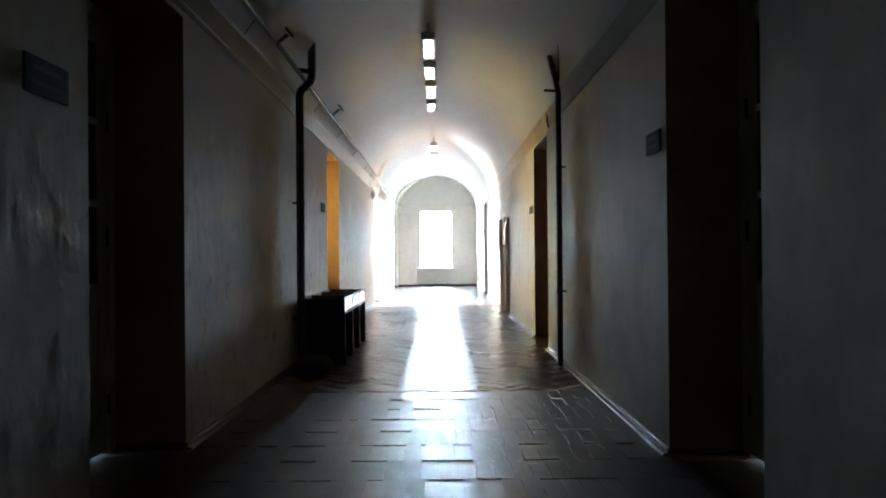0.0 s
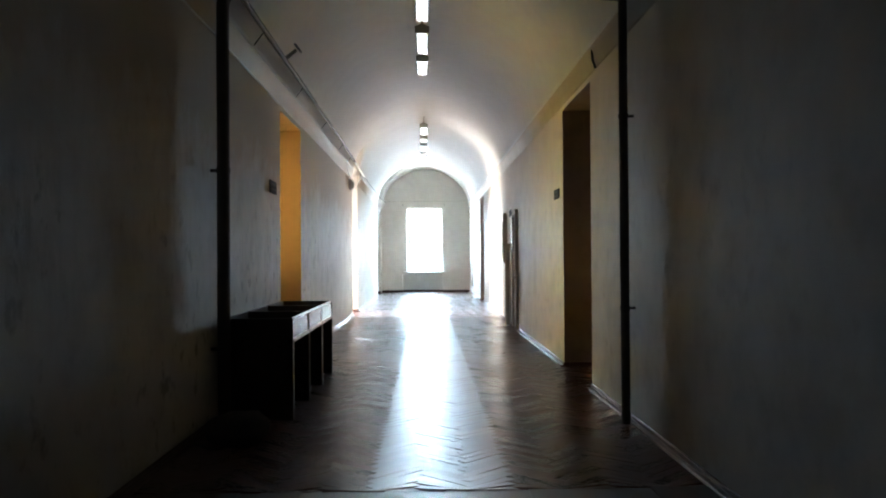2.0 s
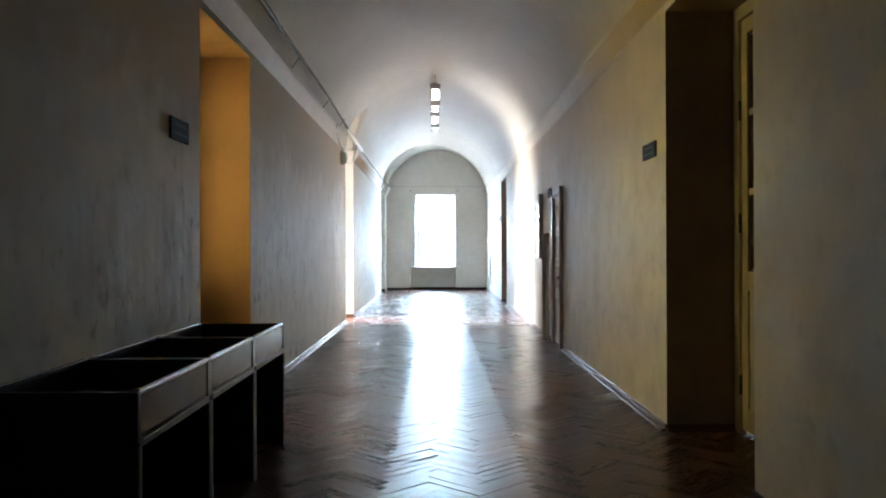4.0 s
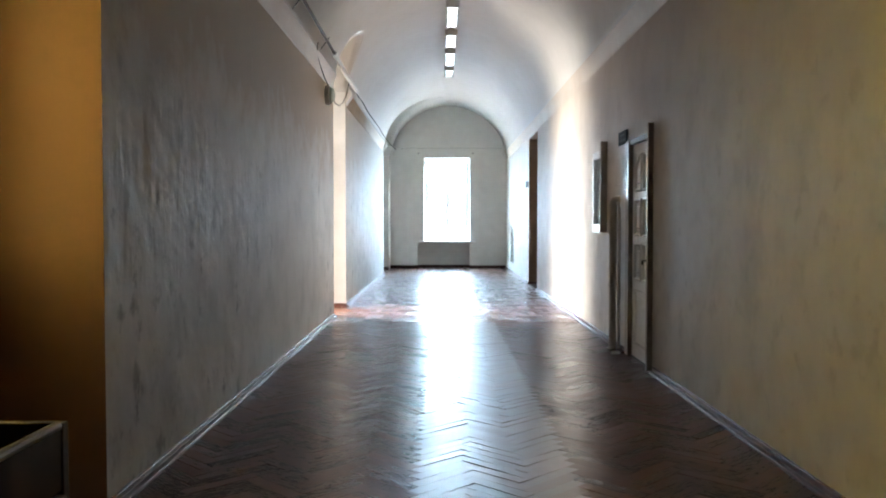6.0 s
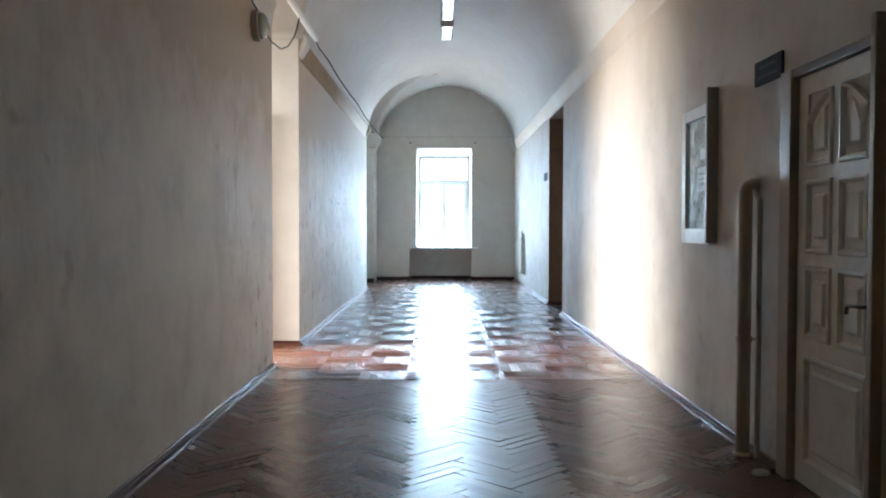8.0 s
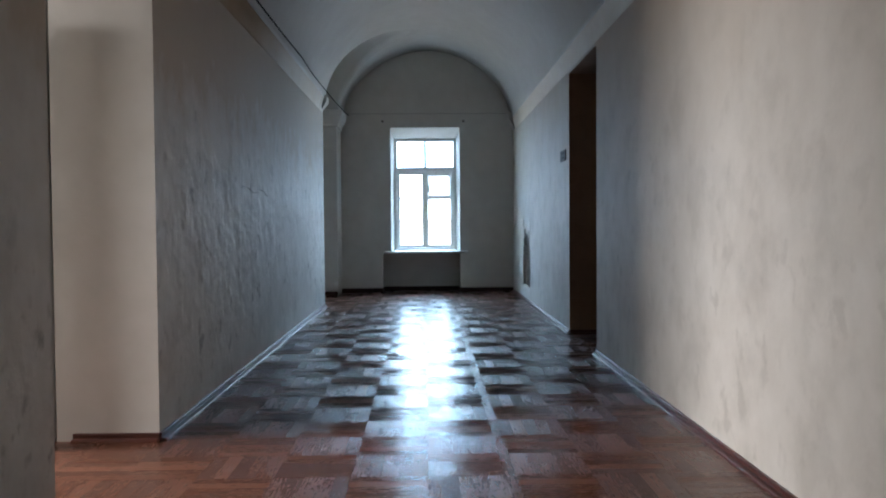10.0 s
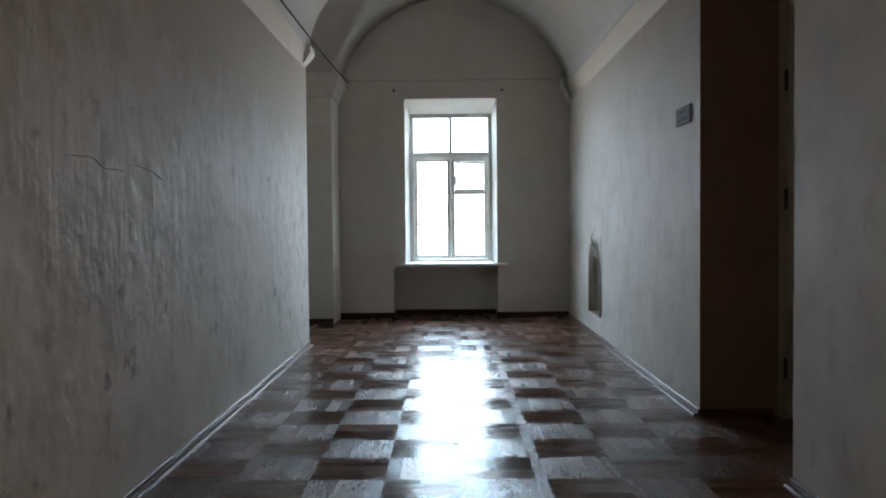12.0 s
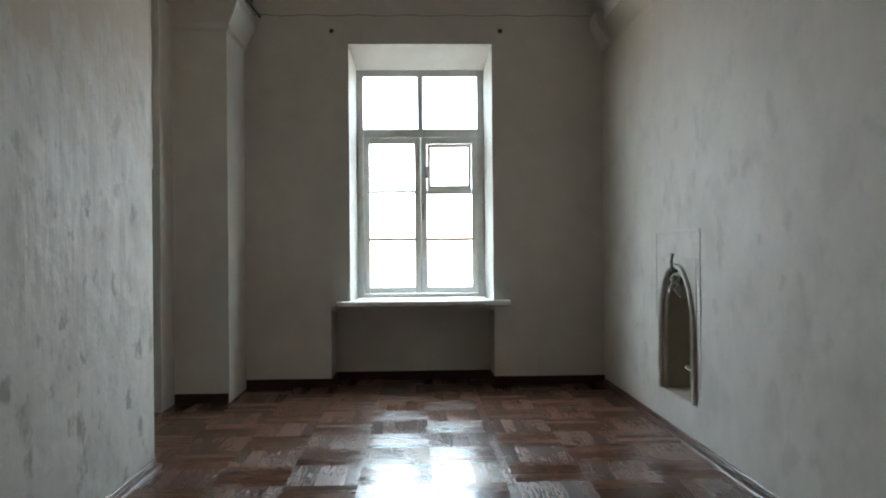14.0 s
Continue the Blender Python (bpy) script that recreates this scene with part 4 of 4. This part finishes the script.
# ---- wall fountain niche ----
def gothic(half, base, spring, top, n=10):
    """Outline of a pointed arch as (across, up), from the left foot over the point to the right foot."""
    left = []
    for k in range(n + 1):
        s = k / n
        left.append((-half * math.cos(s * math.pi / 2) ** 0.85 if k < n else 0.0, spring + (top - spring) * math.sin(s * math.pi / 2) ** 1.1))
    pts = [(-half, base)] + left
    return pts + [(-a, b) for a, b in reversed(pts[:-1])]


def wall_fountain():
    f = thing("wall_fountain", "small pointed-arch wall fountain niche with bronze tap", "wall fountain", at=pose(XR, 37.88, 0))
    hw, z0, z1 = 0.375, 0.26, 1.20
    bm = bmesh.new()
    arch = gothic(0.345, z0 + 0.01, 0.70, 1.14)
    outer = [(-hw, z0), *[(-hw, z0 + (z1 - z0) * k / 6) for k in range(1, 7)], *[(-hw + 2 * hw * k / 10, z1) for k in range(1, 10)], *[(hw, z1 - (z1 - z0) * k / 6) for k in range(0, 7)]]
    n = len(arch)
    pick = [outer[round(i * (len(outer) - 1) / (n - 1))] for i in range(n)]
    vo, vi, vb = [[bm.verts.new((d, y, z)) for y, z in ring] for d, ring in ((-0.004, pick), (-0.004, arch), (0.2, arch))]
    for i in range(n - 1):
        bm.faces.new((vo[i], vo[i + 1], vi[i + 1], vi[i]))
        bm.faces.new((vi[i], vi[i + 1], vb[i + 1], vb[i]))
    bm.faces.new((vo[0], vi[0], vi[-1], vo[-1]))
    bm.faces.new((vi[0], vb[0], vb[-1], vi[-1]))
    bm.faces.new(vb)
    niche = part("niche", bm, M_RECESS, f)
    niche.data.materials.append(M_WALL_CLEANER)
    for face in niche.data.polygons:
        if abs(face.normal.x) > 0.9 and face.center.x < 0.05:
            face.material_index = 1
    part("moulding", tube([(-0.008, y, z) for y, z in arch], 0.02, 8), M_STONE, f, "rounded stone moulding")
    inner = gothic(0.318, z0 + 0.02, 0.69, 1.09)
    part("moulding", tube([(0.022, y, z) for y, z in inner], 0.02, 8), M_STONE, f, "inner stone moulding")
    pl = bmesh.new()
    for a, b, lo, hi in ((-0.45, -0.43, 0.3, 1.385), (0.46, 0.48, 0.75, 1.385), (-0.43, 0.46, 1.365, 1.385)):
        box(-0.004, 0.002, a, b, lo, hi, 0.002, pl)
    part("plaster_border", pl, M_PLASTER, f)
    orn = bmesh.new()
    rng = random.Random(5)
    for k in range(26):
        y = rng.uniform(-0.09, 0.11)
        z = 1.03 - abs(y) * 0.6 + rng.uniform(-0.04, 0.05)
        bmesh.ops.create_icosphere(orn, subdivisions=1, radius=rng.uniform(0.014, 0.028), matrix=pose(-0.02 + rng.uniform(-0.015, 0.02), y, z, rng.uniform(0, 90), rng.uniform(0, 90), 0) @ Matrix.Diagonal((1, 1.5, 0.8, 1)))
    part("ornament", orn, M_BRONZE, f, "carved leaf ornament at the point")
    part("tap", tube([(0.0, 0, 1.10), (-0.035, 0, 1.13), (-0.04, 0, 1.17), (-0.03, 0, 1.22)], 0.010, 10), M_BRONZE, f, "small bronze tap")
    part("tap_handle", box(-0.042, -0.022, -0.02, 0.02, 1.215, 1.227, 0.004), M_BRONZE, f)
    part("dish", lathe([(0.01, 0.0), (0.05, 0.005), (0.085, 0.03), (0.09, 0.042), (0.08, 0.042), (0.05, 0.018), (0.01, 0.012)], 24, m=Matrix.Translation((0.11, -0.1, 0.43))), M_STONE, f, "small pale stone dish", smooth=True)
    part("dish_arm", tube([(0.2, -0.1, 0.44), (0.11, -0.1, 0.436)], 0.018, 8), M_STONE, f)


wall_fountain()

# plaster joint across the end wall, and two old wall plugs
tagged(part("crack", tube([(XL + 0.05 + 0.05 * i, Y1 - 0.0005, 3.435 + 0.006 * math.sin(i * 0.7) + 0.004 * math.sin(i * 2.9)) for i in range(64)], 0.0025, 5), M_DARKTRIM), "fine crack running across the plaster of the end wall", "crack", kind="structure")
for x in (-0.93, 0.63):
    tagged(part("wall_plug", lathe([(0.02, 0), (0.022, 0.006), (0.012, 0.012), (0.004, 0.012)], 10, m=Matrix.Translation((x, Y1, 3.29)) @ pose(0, 0, 0, 90, 0, 0)), M_DARKTRIM), "dark old wall plug above the window", "wall plug")

tagged(part("crack", tube([(XL + 0.0005, 31.55 + 0.035 * i, 1.64 + 0.022 * math.sin(i * 0.33) + 0.006 * math.sin(i * 0.9 + 1)) for i in range(34)], 0.003, 5), M_PLASTER), "wavy raised crack in the painted plaster", "crack", kind="structure")


def scrap(x, y, size, seed):
    """A crumpled bit of paper on the floor."""
    bm = bmesh.new()
    bmesh.ops.create_icosphere(bm, subdivisions=3, radius=1)
    for v in bm.verts:
        v.co *= 1 + 0.45 * noise.noise(v.co * 2.3 + Vector((seed, 0, 0)))
        v.co = Vector((v.co.x * size, v.co.y * size * 1.4, max(v.co.z, -0.5) * size * 0.5 + size * 0.25))
    ob = part("paper_scrap", bm, M_PAPER)
    ob.matrix_world = pose(x, y, 0.002, 0, 0, 40 * seed)
    return tagged(ob, "crumpled white paper scrap on the parquet by the casing", "paper")


scrap(1.47, 24.62, 0.035, 3)

# ---- parquet blocks, last ----
rng = random.Random(11)
floor_ob = bpy.data.objects["floor"]


def block(verts, faces, uvs, cx, cy, length, width, angle, thick=0.02, chamfer=0.0003, tilt=1.0):
    """Adds one chamfered block; u runs along it."""
    base = len(verts)
    ca, sa = math.cos(angle), math.sin(angle)
    lift, tx, ty = rng.uniform(-0.0006, 0.0006), tilt * rng.gauss(0, 0.013), tilt * rng.gauss(0, 0.003)
    hl, hw = length / 2 - 0.0002, width / 2 - 0.0002
    ring = [((-hl, -hw), (-hl + chamfer, -hw + chamfer)), ((hl, -hw), (hl - chamfer, -hw + chamfer)), ((hl, hw), (hl - chamfer, hw - chamfer)), ((-hl, hw), (-hl + chamfer, hw - chamfer))]
    off = (rng.uniform(0, 9), rng.uniform(0, 9))
    for level in range(3):
        for outer, inner in ring:
            u, v = inner if level == 2 else outer
            z = (-thick, -chamfer, 0.0)[level] + (lift + tx * v + ty * u if level else 0)
            verts.append((cx + u * ca - v * sa, cy + u * sa + v * ca, z))
            uvs.append((u + off[0], v + off[1]))
    for a in (0, 4):
        for k in range(4):
            faces.append((base + a + k, base + a + (k + 1) % 4, base + a + 4 + (k + 1) % 4, base + a + 4 + k))
    faces.append((base + 8, base + 9, base + 10, base + 11))


def blocks_mesh(name, verts, faces, uvs, material=M_PARQUET):
    me = bpy.data.meshes.new(name)
    me.from_pydata(verts, [], faces)
    layer = me.uv_layers.new(name="UVMap")
    index = np.empty(len(me.loops), dtype=np.int32)
    me.loops.foreach_get("vertex_index", index)
    layer.data.foreach_set("uv", np.asarray(uvs, dtype=np.float32)[index].ravel())
    me.materials.append(material)
    return me


PANEL, STRIPS = 0.40, 5


def panel_mesh(along):
    verts, faces, uvs = [], [], []
    w = PANEL / STRIPS
    for k in range(STRIPS):
        c = -PANEL / 2 + w * (k + 0.5)
        block(verts, faces, uvs, c if along else 0, 0 if along else c, PANEL, w, math.pi / 2 if along else 0.0, tilt=0.4)
    return blocks_mesh("parquet_panel", verts, faces, uvs)


PANELS = {along: [panel_mesh(along) for _ in range(6)] for along in (True, False)}
HERRING0, HERRING1 = 13.80, 27.25


def panels(y0, y1, single, edges):
    """Lays square panels between y0 and y1 on the column edges given; those for which single(y) holds are objects of their own."""
    verts, faces, uvs = [], [], []
    w = PANEL / STRIPS
    rows = int(math.ceil((y1 - y0) / PANEL))
    for j in range(rows):
        y = y0 + PANEL * (j + 0.5)
        for i, left in enumerate(edges):
            x = left + PANEL / 2
            along = (i + j) % 2 == 0
            if single(y):
                ob = new("parquet_panel", rng.choice(PANELS[along]))
                ob.matrix_world = pose(x, y, rng.uniform(-0.0003, 0.0003), rng.gauss(0, 0.06), rng.gauss(0, 0.06), rng.choice((0, 180)))
                ob.parent = floor_ob
            else:
                for k in range(STRIPS):
                    c = -PANEL / 2 + w * (k + 0.5)
                    block(verts, faces, uvs, x + (c if along else 0), y + (0 if along else c), PANEL, w, math.pi / 2 if along else 0.0, tilt=0.4)
    if verts:
        ob = tagged(new("parquet", blocks_mesh("parquet", verts, faces, uvs)), kind="stuff")
        ob.parent = floor_ob


def border(x, y0, y1):
    """A narrow strip of end-to-end battens between two fields of panels."""
    n = 16
    step = (y1 - y0) / n
    for k in range(n):
        v, f, u = [], [], []
        block(v, f, u, 0, 0, step, 0.058, math.pi / 2)
        ob = new("batten", blocks_mesh("batten", v, f, u))
        ob.matrix_world = pose(x, y0 + step * (k + 0.5), 0.0004)
        ob.parent = floor_ob


def herringbone(y0, y1, single):
    length, width = 0.39, 0.078
    verts, faces, uvs = [], [], []
    one, middle, lane = [], [], ([], [], [])
    for _ in range(8):
        v, f, u = [], [], []
        block(v, f, u, 0, 0, length, width, 0.0)
        one.append(blocks_mesh("parquet_block", v, f, u, M_HERRING))
        middle.append(blocks_mesh("parquet_block", v, f, u, M_HERRING_MID))
    r = math.sqrt(0.5)
    n = int((y1 - y0) / (width / r)) + 40
    for c in range(-5, 6):
        for k in range(-8, n):
            for flip in (0, 1):
                # two arms of each zigzag, stepped along the corridor
                u0, v0 = width * k, width * k
                if flip:
                    u, v, ang = u0 + length / 2, v0 + width / 2, 0.0
                else:
                    u, v, ang = u0 + width / 2 - 0.0, v0 + width + (length) / 2, math.pi / 2
                u += c * length
                v -= c * length
                x, y = (u - v) * r, (u + v) * r
                a = ang + math.pi / 4
                px, py, a = x + XC, y0 + y1 - (y0 + y), -a
                if not (XL - 0.6 < px < XR + 0.55 and y0 - 0.12 < py < y1 + 0.12):
                    continue
                if single(px, py):
                    ob = new("parquet_block", rng.choice(middle if abs(px - 0.03) < 0.29 else one))
                    ob.matrix_world = pose(px, py, rng.uniform(-0.0006, 0.0006), rng.gauss(0, 0.8), rng.gauss(0, 0.25), math.degrees(a))
                    ob.parent = floor_ob
                else:
                    block(*(lane if abs(px - 0.03) < 0.29 else (verts, faces, uvs)), px, py, length, width, a, tilt=1.6)
    for (v, f, u), material in (((verts, faces, uvs), M_HERRING), (lane, M_HERRING_MID)):
        v = [(x, min(max(y, y0), y1), z) for x, y, z in v]
        ob = tagged(new("parquet", blocks_mesh("parquet", v, f, u, material)), kind="stuff")
        ob.parent = floor_ob


def worn_blocks(y1, rows, single):
    """Courses of short, lifted blocks laid along the dark end of the corridor."""
    length, width = 0.45, 0.115
    kinds = []
    for _ in range(10):
        v, f, u = [], [], []
        block(v, f, u, 0, 0, length, width, math.pi / 2, tilt=1.0)
        kinds.append(blocks_mesh("floor_block", v, f, u, M_OLDBOARDS))
    verts, faces, uvs = [], [], []
    for j in range(rows):
        y = y1 - length * (j + 0.5)
        course = rng.gauss(0, 0.5)
        shift = rng.uniform(-0.03, 0.03)
        for i in range(30):
            x = XL - 0.05 + shift + width * (i + 0.5)
            if single(y):
                ob = new("floor_block", rng.choice(kinds))
                ob.matrix_world = pose(x, y, rng.uniform(-0.0012, 0.0012), course + rng.gauss(0, 0.45), rng.gauss(0, 0.5), rng.choice((0, 180)))
                ob.parent = floor_ob
            else:
                block(verts, faces, uvs, x, y, length, width, math.pi / 2, tilt=1.0)
    ob = tagged(new("floor_blocks", blocks_mesh("floor_blocks", verts, faces, uvs, M_OLDBOARDS)), kind="stuff")
    ob.parent = floor_ob


COLUMNS = [-1.70, -1.30, -0.90, -0.50, -0.10, 0.36, 0.76, 1.16]
worn_blocks(HERRING0 - 0.006, 24, lambda y: y > 10.0)
herringbone(HERRING0, HERRING1, lambda x, y: 16.0 < y < 18.2 and abs(x) < 1.3)
panels(HERRING1 + 0.012, Y1 + 0.42, lambda y: 27.2 < y, COLUMNS)
border(0.33, HERRING1 + 0.012, Y1)
panels(HERRING1 + 0.012, 30.0, lambda y: False, [-2.1 - PANEL * k for k in range(4)])
panels(32.30, 33.83, lambda y: False, [1.56, 1.96])
panels(37.33, 39.3, lambda y: False, [-2.1, -2.5])
